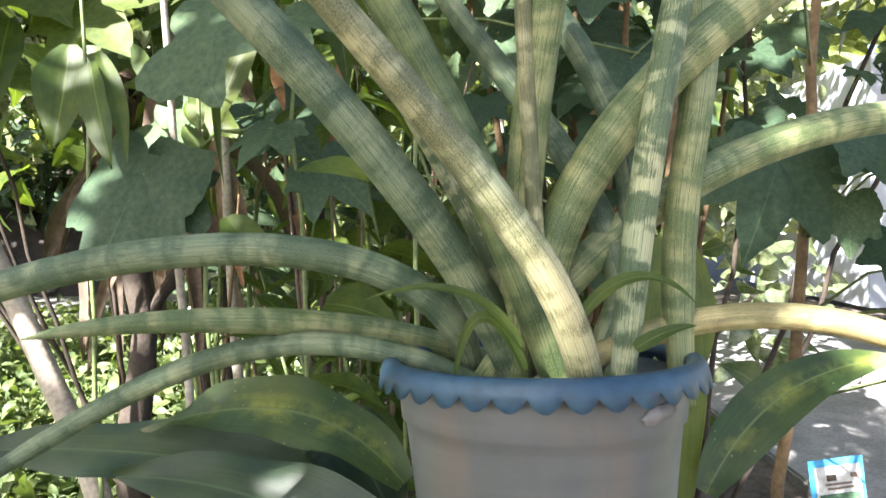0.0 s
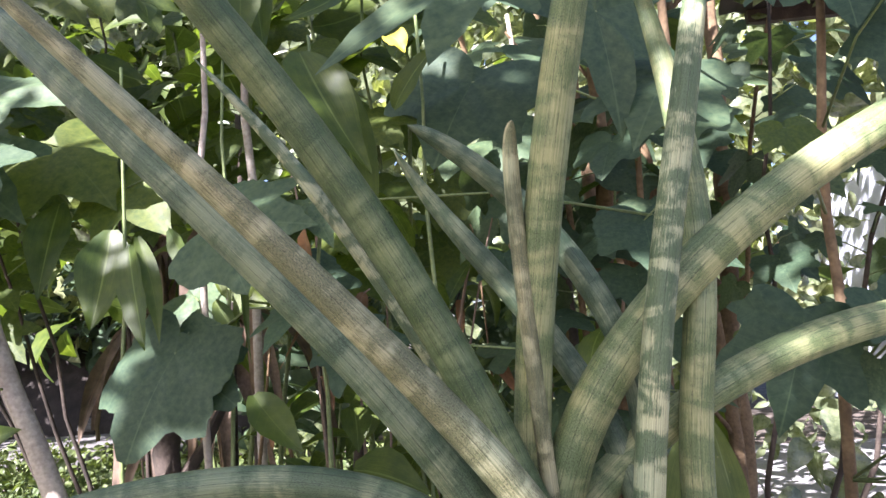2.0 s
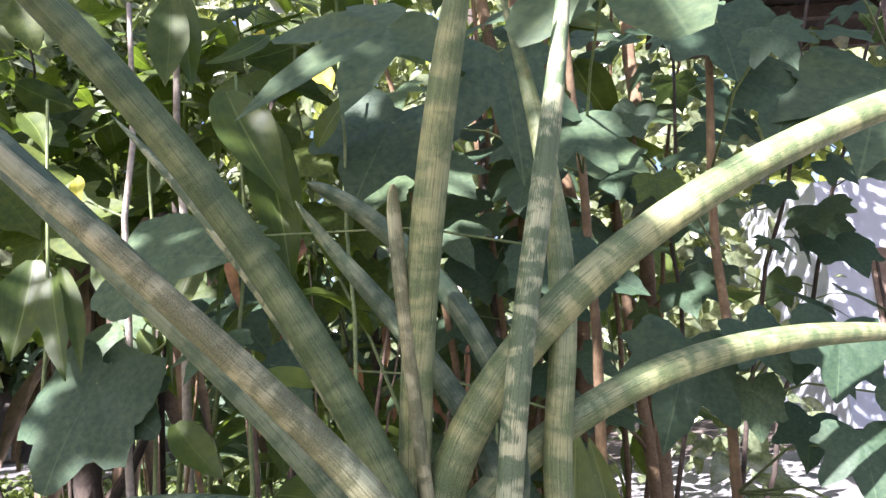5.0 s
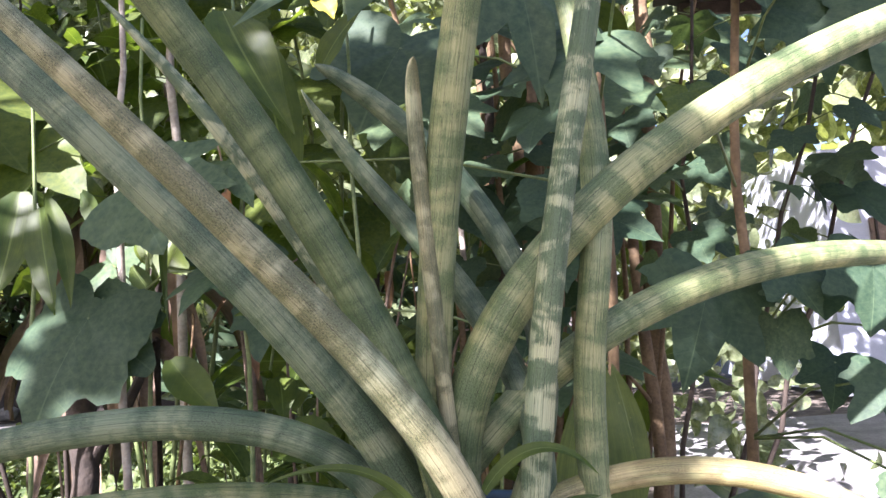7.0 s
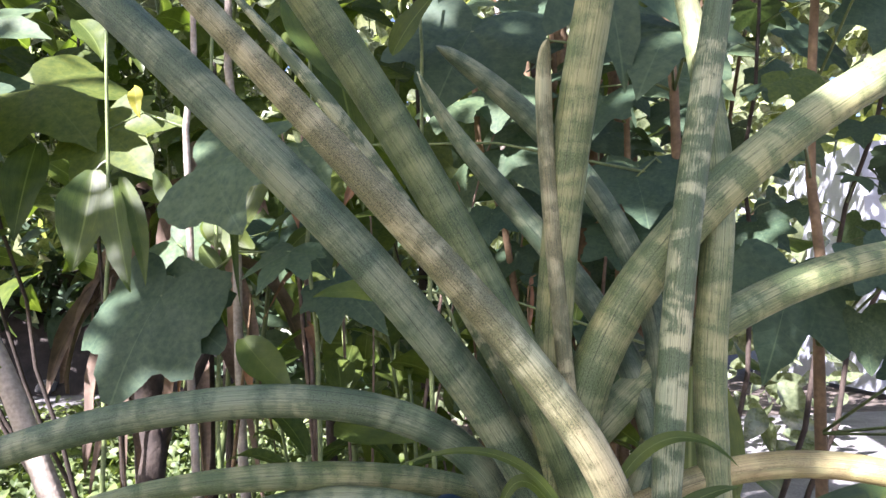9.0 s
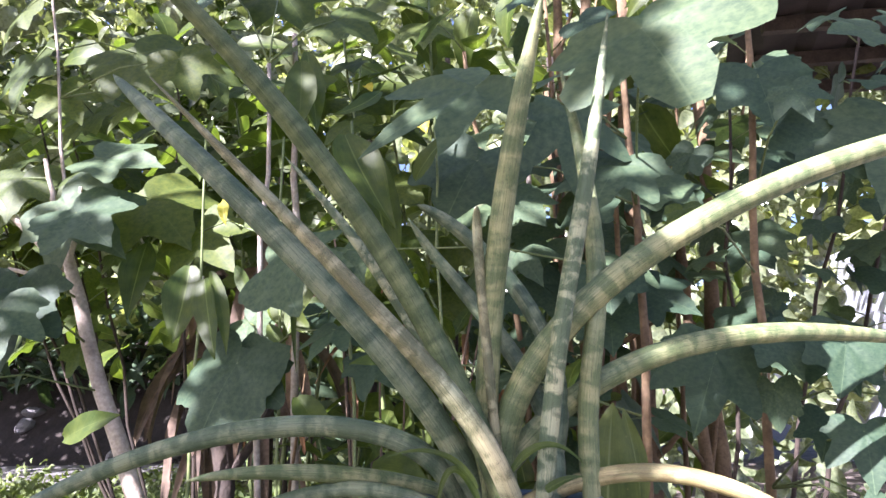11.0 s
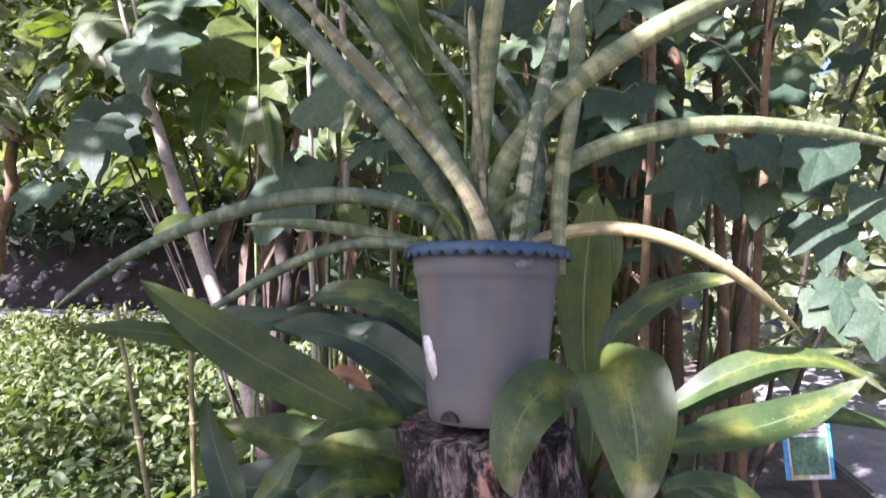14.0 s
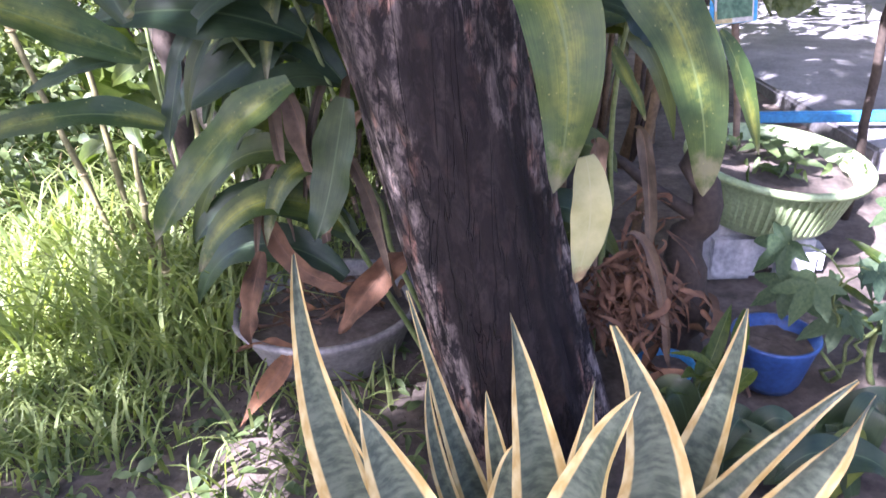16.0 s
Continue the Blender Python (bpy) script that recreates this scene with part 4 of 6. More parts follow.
LANCE_BLADES = [mesh_of("lance_leaf", *[b[0], b[1]], LANCE, b[2]) for b in (lance_blade(rb, w, d) for w, d in ((0.2, 0.2), (0.24, 0.4), (0.28, 0.6), (0.18, 0.5)))]


def lobed_shrub(foot, tips, blades, label, seed, size=0.15, count=9, bark=CANE, thick=0.014, low=0.45):
    """A shrub of hand-shaped leaves: stems from the foot to each tip, leaf stalks and drooping blades along their upper part."""
    rnd = random.Random(seed)
    foot = Vector(foot)
    plant = thing("lobed_leaf_shrub", label, "shrub", foot, "lobed shrubs")
    for tip in tips:
        tip = Vector(tip)
        pts = rough_line((0, 0, 0), tip - foot, 12, 0.02, rnd)
        v, f, u = tube(pts, [thick * (1 - 0.6 * i / 12) for i in range(13)], 8)
        stem = part("stem", mesh_of("stem", v, f, bark, u), plant)
        for k in range(count):
            s = low + (1 - low) * (k + rnd.random()) / count
            p = pts[min(12, int(s * 12))].lerp(pts[min(12, int(s * 12) + 1)], s * 12 % 1)
            a = 2.4 * k + rnd.uniform(-0.5, 0.5)
            out = Vector((math.cos(a), math.sin(a) - 0.35, rnd.uniform(0.0, 0.5))).normalized() * size * rnd.uniform(0.6, 1.3)
            q = p + out
            v, f, u = tube([p, p + out * 0.5 + Vector((0, 0, 0.01)), q], [0.0028, 0.0022, 0.002], 5)
            part("leaf_stalk", mesh_of("leaf_stalk", v, f, STEM, u), plant)
            down = Vector((out.x, out.y - 0.03, -abs(out.length) * rnd.uniform(0.3, 1.2)))
            face = Vector((out.x * 0.6 - 0.25, -0.6 + out.y * 0.6, 0.9)) + Vector((rnd.gauss(0, 0.25), rnd.gauss(0, 0.25), 0))
            part("leaf", rnd.choice(blades), plant, m=turned(q, down, face, size * rnd.uniform(0.7, 1.25)))
    return plant


def ginger(foot, top, label, seed, size=0.3, count=10):
    """An upright leafy cane with lance-shaped leaves to both sides."""
    rnd = random.Random(seed)
    foot, top = Vector(foot), Vector(top)
    plant = thing("lance_leaf_plant", label, "plant", foot, "lance-leaf plants")
    end = top - foot
    bow = Vector((rnd.gauss(0, 0.12), rnd.gauss(0, 0.06), 0))
    pts = bezier((Vector((0, 0, 0)), end * 0.35 + bow, end * 0.7 + bow, end + Vector((rnd.gauss(0, 0.08), -0.05, 0))), 10)
    v, f, u = tube(pts, [0.008 * (1 - 0.5 * i / 10) for i in range(11)], 7)
    part("stem", mesh_of("stem", v, f, STEM, u), plant)
    a0 = rnd.uniform(0, 3.1)
    for k in range(count):
        s = 0.35 + 0.65 * k / (count - 1)
        p = pts[min(10, round(s * 10))]
        a = a0 + (math.pi if k % 2 else 0) + rnd.uniform(-0.5, 0.5)
        tip = Vector((math.cos(a), math.sin(a), rnd.uniform(0.1, 0.9)))
        part("leaf", rnd.choice(LANCE_BLADES), plant, m=turned(p, tip, (0.1, -0.3, 1), size * rnd.uniform(0.7, 1.2)))
    return plant


SHRUBS = {}


def shrub_at(x):
    """The shrub that a leaf at x belongs to; its stems are built on the first call."""
    key = -3 if x < -0.9 else -2 if x < -0.3 else 0 if x < 0.45 else 1 if x < 0.95 else 2
    if key not in SHRUBS:
        foot, mat, words = {-3: ((-0.53, 1.52, 0.03), POLE, "shrub with pale sunlit stem and yellow-green hand-shaped leaves"),
                            -2: ((-0.58, 1.42, 0.05), CANE, "shrub with a thin pale stem and dark heart-shaped leaves"),
                            0: ((0.42, 1.35, 0.05), TRUNK, "tall shrub with large dark hand-shaped leaves"),
                            1: ((0.66, 1.45, 0.05), TRUNK, "shrub with red-brown stem and dark hand-shaped leaves"),
                            2: ((1.45, 1.75, 0.05), TRUNK_DARK, "spreading shrub with partly sunlit hand-shaped leaves")}[key]
        plant = thing("lobed_leaf_shrub", words, "shrub", foot, "lobed shrubs")
        top = {-3: (-0.735, -0.02, 1.97), -2: (0.0, -0.02, 2.5), 0: (0.05, -0.05, 2.5), 1: (0.15, -0.1, 2.5), 2: (-0.15, -0.3, 2.4)}[key]
        rnd = random.Random(60 + key)
        pts = rough_line((0, 0, 0), top, 14, 0.012, rnd)
        if key == -3:
            pts += rough_line(top, (-0.96, 0.06, 3.1), 6, 0.006, rnd)[1:]
        r = 0.038 if key == -3 else 0.012 if key == -2 else 0.016
        v, f, u = tube(pts, [r * ((1 - 0.5 * i / 14) if i <= 14 else 0.17 - 0.012 * (i - 14)) for i in range(len(pts))], 9)
        stem = part("stem", mesh_of("stem", v, f, mat, u), plant)
        if key == -3:
            # bleached forks near the top, in the pole's colour with sunlight painted in
            for a, b, r in (((-1.26, 1.5, 1.96), (-1.50, 1.44, 2.20), 0.016), ((-1.27, 1.5, 1.97), (-1.35, 1.47, 2.32), 0.012), ((-1.26, 1.5, 1.96), (-1.18, 1.42, 2.20), 0.010), ((-1.22, 1.5, 1.90), (-1.42, 1.45, 1.96), 0.011)):
                q = Vector(foot)
                v, f, u = tube(rough_line(Vector(a) - q, Vector(b) - q, 6, 0.006, rnd), [r * (1 - 0.08 * i) for i in range(7)], 8)
                part("fork", mesh_of("fork", v, f, mat, u), stem)
        SHRUBS[key] = (plant, pts)
    return SHRUBS[key]


def lobed(joint, tip, blades, wide):
    """A hand-shaped leaf from its stalk's end to its tip, with a stalk back to the shrub's stem."""
    joint, tip = Vector(joint), Vector(tip)
    plant, pts = shrub_at(joint.x)
    o = plant.location
    p = min(pts, key=lambda q: (q + o - joint).length + 0.8 * max(0, q.z + o.z - joint.z + 0.05))
    q = joint - o
    v, f, u = tube([p, p.lerp(q, 0.5) + Vector((0, 0, 0.04)), q], [0.0035, 0.0026, 0.002], 6)
    stalk = part("leaf_stalk", mesh_of("leaf_stalk", v, f, STEM, u), plant)
    face = Vector((rb.uniform(-0.35, 0.15), -0.75, rb.uniform(0.35, 0.9)))
    size = (tip - joint).length
    m = turned(q, tip - joint, face, size) @ Matrix.Diagonal((wide, 1, 1, 1))
    part("leaf", rb.choice(blades), plant, m=m)


lobed((0.365, 0.62, 2.13), (0.415, 0.54, 1.98), BLUNT_BLADES, 1.5)
lobed((0.07, 1.00, 2.23), (-0.18, 0.88, 2.08), DEEP_BLADES, 0.75)
lobed((0.28, 1.10, 2.19), (0.30, 1.02, 1.95), DEEP_BLADES, 0.9)
lobed((0.80, 1.30, 2.34), (0.81, 1.24, 2.19), LOBED_BLADES, 1.25)
lobed((1.07, 1.25, 2.42), (0.95, 1.20, 2.42), LOBED_BLADES, 1.2)
lobed((1.25, 1.20, 2.35), (1.23, 1.15, 2.19), LOBED_BLADES, 1.1)
lobed((1.14, 1.30, 2.18), (1.02, 1.20, 1.97), LOBED_BLADES, 1.35)
lobed((0.98, 1.35, 2.19), (0.89, 1.30, 2.05), LOBED_BLADES, 1.2)
lobed((0.56, 1.10, 1.62), (0.49, 1.05, 1.46), LOBED_BLADES, 1.1)
lobed((0.66, 1.10, 1.63), (0.72, 1.08, 1.64), LOBED_BLADES, 1.0)
lobed((0.78, 1.08, 1.63), (0.80, 1.00, 1.54), LOBED_BLADES, 1.1)
lobed((0.67, 1.10, 1.54), (0.66, 1.06, 1.46), LOBED_BLADES, 0.9)
lobed((0.79, 1.00, 1.46), (0.77, 0.94, 1.36), LOBED_BLADES, 1.1)
lobed((0.89, 1.00, 1.52), (0.89, 0.95, 1.43), LOBED_BLADES, 1.0)
lobed((0.80, 0.95, 1.33), (0.78, 0.90, 1.25), LOBED_BLADES, 1.1)
lobed((0.97, 1.05, 1.48), (0.96, 1.00, 1.40), LOBED_BLADES, 1.0)
lobed((0.96, 1.00, 1.29), (0.96, 0.95, 1.20), LOBED_BLADES, 1.1)
lobed((0.79, 1.15, 1.47), (0.75, 1.10, 1.40), LOBED_BLADES, 1.0)
lobed((0.78, 1.00, 1.63), (0.74, 0.95, 1.53), LOBED_BLADES, 1.0)
lobed((0.66, 1.05, 1.65), (0.70, 1.00, 1.56), LOBED_BLADES, 1.0)
lobed((0.79, 0.95, 1.30), (0.79, 0.90, 1.22), LOBED_BLADES, 1.2)
lobed((0.86, 0.92, 1.27), (0.84, 0.88, 1.19), LOBED_BLADES, 1.1)
lobed((-1.21, 1.40, 2.14), (-0.98, 1.30, 1.98), LOBED_BLADES, 1.0)
lobed((-1.10, 1.40, 2.28), (-0.88, 1.35, 2.24), LOBED_BLADES, .8)
lobed((-1.26, 1.30, 1.87), (-1.26, 1.22, 1.64), LOBED_BLADES, 1.1)
lobed((-0.603, 1.30, 1.64), (-0.682, 1.20, 1.45), HEART_BLADES, 0.95)
lobed((-0.60, 1.32, 1.63), (-0.47, 1.25, 1.54), HEART_BLADES, .9)
lobed((-0.40, 1.50, 2.74), (-0.25, 1.45, 2.66), FRESH_BLADES, 1.2)
lobed((-0.63, 1.60, 2.94), (-0.50, 1.55, 2.77), FRESH_BLADES, 1.2)
lobed((-0.93, 1.50, 2.65), (-0.85, 1.45, 2.50), FRESH_BLADES, 1.1)
lobed((-1.54, 1.60, 2.74), (-1.53, 1.50, 2.52), FRESH_BLADES, 1.0)
lobed((-1.42, 1.60, 2.62), (-1.30, 1.55, 2.48), FRESH_BLADES, 1.0)
lobed((-1.60, 1.60, 2.95), (-1.66, 1.55, 2.81), FRESH_BLADES, 1.1)
lobed((-1.21, 1.70, 2.80), (-1.02, 1.60, 2.61), FRESH_BLADES, 1.1)
lobed((-0.77, 1.50, 2.90), (-0.84, 1.40, 2.76), LOBED_BLADES, 1.2)
lobed((-1.36, 1.70, 2.57), (-1.43, 1.60, 2.44), FRESH_BLADES, 1.1)
lobed((-1.45, 1.50, 2.27), (-1.43, 1.40, 2.12), FRESH_BLADES, 1.1)
lobed((-1.07, 1.60, 2.21), (-0.87, 1.50, 2.05), FRESH_BLADES, 1.1)
lobed((-1.25, 1.50, 2.26), (-1.31, 1.45, 2.17), FRESH_BLADES, .9)
lobed((-1.18, 1.65, 2.57), (-1.24, 1.60, 2.46), FRESH_BLADES, 1.0)
lobed((-0.88, 1.60, 2.08), (-0.72, 1.50, 1.94), FRESH_BLADES, 1.1)
lobed((-0.42, 1.60, 1.81), (-0.29, 1.50, 1.68), LOBED_BLADES, .9)
lobed((-0.70, 1.60, 1.78), (-0.56, 1.50, 1.69), LOBED_BLADES, .9)
lobed((-0.31, 1.20, 1.71), (-0.35, 1.10, 1.65), LOBED_BLADES, 1.0)
lobed((-0.24, 1.30, 1.65), (-0.14, 1.20, 1.57), LOBED_BLADES, 1.0)
lobed((-0.28, 1.20, 1.91), (-0.22, 1.10, 1.83), LOBED_BLADES, .9)
lobed((-0.46, 1.20, 1.88), (-0.26, 1.10, 1.87), LOBED_BLADES, 1.0)
lobed((0.05, 1.30, 2.16), (-0.04, 1.20, 1.98), LOBED_BLADES, 1.1)
lobed((0.39, 1.10, 2.06), (0.30, 1.00, 1.94), LOBED_BLADES, 1.2)
lobed((0.37, 1.30, 1.84), (0.36, 1.20, 1.74), LOBED_BLADES, 1.1)
lobed((0.46, 0.85, 1.88), (0.46, 0.80, 1.83), FRESH_BLADES, .9)
lobed((0.75, 1.00, 2.17), (0.76, 0.95, 2.09), LOBED_BLADES, 1.1)
lobed((-1.40, 1.20, 1.97), (-1.39, 1.10, 1.86), LOBED_BLADES, 1.0)
lobed((-1.22, 1.20, 1.80), (-1.16, 1.10, 1.64), LOBED_BLADES, 1.0)
lobed((-1.31, 1.10, 1.60), (-1.32, 1.00, 1.52), LOBED_BLADES, 1.0)
lobed((-1.10, 1.30, 2.08), (-0.93, 1.20, 1.97), LOBED_BLADES, 1.0)

LANCE_PLANT = thing("lance_leaf_plant", "upright plants with glossy lance-shaped leaves lit from behind", "plant", (-0.6, 1.4, 0.05))


def lance(a, b, c, w):
    o = LANCE_PLANT.location
    a, b, c = Vector(a) - o, Vector(b) - o, Vector(c) - o
    v, f, u = ribbon(bezier((a, a.lerp(b, 0.7), c.lerp(b, 0.7), c), 14), w * 1.1, (rb.uniform(-0.5, 0.5), -1, rb.uniform(0.0, 0.7)), 0.3, 0.05, 6, rnd=rb)
    part("leaf", mesh_of("leaf", v, f, rb.choice((LANCE, LOBED_BRIGHT, LANCE)), u), LANCE_PLANT)


lance((-0.80, 1.40, 1.93), (-0.79, 1.35, 1.80), (-0.80, 1.32, 1.70), 0.103)
lance((-0.73, 1.35, 1.88), (-0.69, 1.30, 1.76), (-0.65, 1.27, 1.65), 0.071)
lance((-0.71, 1.35, 1.90), (-0.64, 1.30, 1.78), (-0.62, 1.27, 1.66), 0.038)
lance((-1.03, 1.55, 2.04), (-1.03, 1.50, 1.92), (-1.03, 1.47, 1.79), 0.096)
lance((-0.64, 1.35, 1.91), (-0.58, 1.30, 1.84), (-0.54, 1.27, 1.77), 0.038)
lance((-0.56, 1.40, 1.75), (-0.51, 1.35, 1.70), (-0.47, 1.32, 1.66), 0.035)
lance((-0.46, 1.35, 1.90), (-0.46, 1.30, 1.77), (-0.43, 1.27, 1.61), 0.017)
lance((-0.40, 1.35, 1.76), (-0.35, 1.30, 1.79), (-0.31, 1.27, 1.80), 0.026)
lance((-0.42, 1.25, 1.55), (-0.36, 1.20, 1.49), (-0.30, 1.17, 1.45), 0.066)
lance((-0.62, 1.55, 1.91), (-0.55, 1.50, 1.90), (-0.49, 1.47, 1.88), 0.057)
lance((-0.61, 1.55, 1.83), (-0.54, 1.50, 1.77), (-0.48, 1.47, 1.73), 0.063)
lance((-0.93, 1.55, 2.35), (-0.85, 1.50, 2.28), (-0.82, 1.47, 2.21), 0.064)
lance((-0.11, 1.15, 1.61), (-0.18, 1.10, 1.64), (-0.24, 1.07, 1.62), 0.039)
lance((-0.41, 1.45, 1.98), (-0.47, 1.40, 1.82), (-0.51, 1.37, 1.68), 0.074)
lance((-0.27, 1.35, 2.24), (-0.20, 1.30, 2.00), (-0.18, 1.27, 1.79), 0.104)
lance((-0.46, 1.40, 2.58), (-0.42, 1.35, 2.41), (-0.40, 1.32, 2.28), 0.068)
lance((-1.04, 1.25, 1.46), (-0.94, 1.20, 1.50), (-0.84, 1.17, 1.52), 0.065)
lance((-0.38, 1.45, 2.51), (-0.46, 1.40, 2.46), (-0.53, 1.37, 2.42), 0.060)
lance((-0.30, 1.25, 2.24), (-0.25, 1.20, 2.12), (-0.15, 1.17, 1.95), 0.111)
lance((-0.46, 1.35, 2.52), (-0.44, 1.30, 2.36), (-0.44, 1.27, 2.27), 0.086)
lance((-0.18, 1.15, 2.31), (-0.21, 1.10, 2.25), (-0.28, 1.07, 2.22), 0.036)
lance((-0.11, 1.25, 2.10), (-0.07, 1.20, 2.15), (-0.00, 1.17, 2.20), 0.049)
lance((-0.615, 1.52, 1.885), (-0.56, 1.50, 1.90), (-0.505, 1.48, 1.865), 0.052)
lance((-0.60, 1.52, 1.82), (-0.53, 1.50, 1.80), (-0.445, 1.46, 1.72), 0.072)
lance((-0.40, 1.50, 1.92), (-0.405, 1.49, 1.84), (-0.41, 1.48, 1.76), 0.014)
lance((-0.40, 1.50, 1.73), (-0.36, 1.48, 1.78), (-0.30, 1.47, 1.80), 0.034)
lance((-0.47, 1.50, 1.94), (-0.455, 1.49, 1.90), (-0.43, 1.48, 1.85), 0.030)


def yellow_leaf(a, b, w):
    o = LANCE_PLANT.location
    a, b = Vector(a) - o, Vector(b) - o
    v, f, u = ribbon(bezier((a, a.lerp(b, 0.3) + Vector((0.02, -0.03, 0)), a.lerp(b, 0.7) + Vector((0, -0.02, 0)), b), 12), w, (0.2, -1, 0.2), 0.3, 0.1, 6, rnd=rb)
    part("leaf", mesh_of("leaf", v, f, LEAF_GOLD, u), LANCE_PLANT, "bright yellow dying leaf")


yellow_leaf((-0.76, 1.5, 2.15), (-0.72, 1.45, 2.06), 0.034)
yellow_leaf((-0.16, 1.55, 2.40), (-0.11, 1.5, 2.33), 0.06)
yellow_leaf((-0.33, 1.6, 2.55), (-0.29, 1.55, 2.50), 0.03)
for x, y in ((-0.75, 1.36), (-0.5, 1.38), (-0.28, 1.3), (-0.05, 1.25)):
    o = LANCE_PLANT.location
    v, f, u = tube(rough_line(Vector((x, y, 0.02)) - o, Vector((x + rb.uniform(-0.06, 0.06), y, 2.3)) - o, 12, 0.012, rb), [0.007 - 0.0003 * i for i in range(13)], 7)
    part("stem", mesh_of("stem", v, f, STEM, u), LANCE_PLANT)

lobed_shrub((-1.12, 2.35, 0.1), [(-1.7, 2.0, 2.8), (-1.3, 2.1, 3.0), (-2.0, 2.1, 2.5)], FRESH_BLADES, "leafy shrub with fresh yellow-green hand-shaped leaves", 42, 0.15, 17, TRUNK_DARK, 0.010, 0.72)
lobed_shrub((-0.9, 2.4, 0.1), [(-0.75, 2.2, 3.0), (-0.5, 2.3, 3.1), (-1.1, 2.3, 2.9)], FRESH_BLADES, "tall shrub with fresh green hand-shaped leaves", 43, 0.17, 17, STEM, 0.012, 0.62)
lobed_shrub((-0.25, 2.2, 0.1), [(-0.5, 1.95, 3.0), (-0.15, 1.95, 3.1), (-0.3, 2.0, 2.75)], FRESH_BLADES, "tall shrub with fresh green hand-shaped leaves", 47, 0.18, 13, STEM, 0.012, 0.55)
lobed_shrub((-1.2, 2.5, 0.1), [(-2.2, 2.0, 2.9), (-2.0, 2.0, 2.4), (-1.75, 1.9, 2.7)], FRESH_BLADES, "leafy shrub with fresh yellow-green hand-shaped leaves", 48, 0.15, 15, TRUNK_DARK, 0.010, 0.7)
lobed_shrub((0.35, 2.0, 0.1), [(0.0, 1.7, 2.7), (0.5, 1.7, 2.6), (0.3, 1.9, 3.0)], LOBED_BLADES, "tall shrub with large dark hand-shaped leaves", 45, 0.15, 21, TRUNK, 0.016)
lobed_shrub((0.8, 2.3, 0.1), [(0.9, 1.8, 2.6), (1.3, 1.7, 2.7), (1.6, 1.8, 2.7)], LOBED_BLADES, "spreading shrub with dark hand-shaped leaves", 46, 0.13, 14, TRUNK_DARK, 0.011, 0.6)
lobed_shrub((0.7, 2.6, 0.1), [(0.5, 2.4, 3.3), (0.9, 2.3, 3.2), (1.2, 2.4, 3.0)], LOBED_BLADES, "tall shrub with dark hand-shaped leaves against the hedge", 50, 0.17, 13, TRUNK, 0.014, 0.6)
rg = random.Random(77)
for i in range(9):
    x = -0.6 + 0.15 * i + rg.uniform(-0.1, 0.1)
    y = rg.uniform(1.6, 2.6)
    ginger((x, y, ground_height(x, y)), (x + rg.uniform(-0.12, 0.12), y + rg.uniform(-0.1, 0.1), rg.uniform(1.3, 2.6)), "upright cane with glossy lance-shaped green leaves", 100 + i, rg.uniform(0.22, 0.34), 10)


def dry_twigs(foot, n, spread, height, label, seed):
    """A bundle of thin bare arching stems with a few withered scraps."""
    rnd = random.Random(seed)
    foot = Vector(foot)
    bundle = thing("dry_stalks", label, "stalks", foot, "dry stalks")
    for _ in range(n):
        a = Vector((rnd.gauss(0, 0.05), rnd.gauss(0, 0.05), -0.02))
        b = Vector((rnd.gauss(0, spread), rnd.gauss(0, 0.12), height * rnd.uniform(0.6, 1.05)))
        pts = bezier((a, a.lerp(b, 0.4) + Vector((rnd.gauss(0, 0.05), 0, 0.2)), a.lerp(b, 0.8) + Vector((rnd.gauss(0, 0.05), 0, 0.35)), b), 16)
        r = rnd.uniform(0.004, 0.010)
        v, f, u = tube(pts, [r * (1 - 0.6 * i / 16) * rnd.uniform(0.88, 1.12) for i in range(17)], 7)
        stalk = part("stalk", mesh_of("stalk", v, f, rnd.choice((TRUNK, TRUNK_DARK, STAKE)), u), bundle)
        p = pts[rnd.randrange(9, 16)]
        d = Vector((rnd.gauss(0, 0.05), rnd.gauss(-0.02, 0.03), -rnd.uniform(0.06, 0.18)))
        v, f, u = ribbon(bezier((p, p + d * 0.2 + Vector((0, 0, 0.03)), p + d * 0.7, p + d), 9), rnd.uniform(0.012, 0.04), (rnd.gauss(0, 0.5), -1, 0.3), 0.7, 0.2, 4, twist=rnd.uniform(-2, 2), rnd=rnd)
        part("withered_leaf", mesh_of("withered_leaf", v, f, LEAF_DRY, u), stalk)


dry_twigs((-0.32, 1.75, 0.05), 7, 0.16, 2.1, "bundle of thin dry brown stalks with withered leaf scraps", 71)
dry_twigs((-0.80, 1.85, 0.05), 3, 0.22, 1.9, "thin dry grey-brown stalks in the undergrowth", 72)
dry_twigs((0.15, 1.9, 0.05), 5, 0.14, 2.2, "dry red-brown stalks behind the broad leaves", 73)

for i in range(5):
    x, y = -0.42 + 0.14 * i + rg.uniform(-0.06, 0.06), rg.uniform(1.35, 1.75)
    ginger((x, y, ground_height(x, y)), (x + rg.uniform(-0.12, 0.12), y - 0.05, rg.uniform(1.05, 1.6)), "leafy young cane with soft yellow-green lance-shaped leaves", 200 + i, rg.uniform(0.16, 0.25), 9)


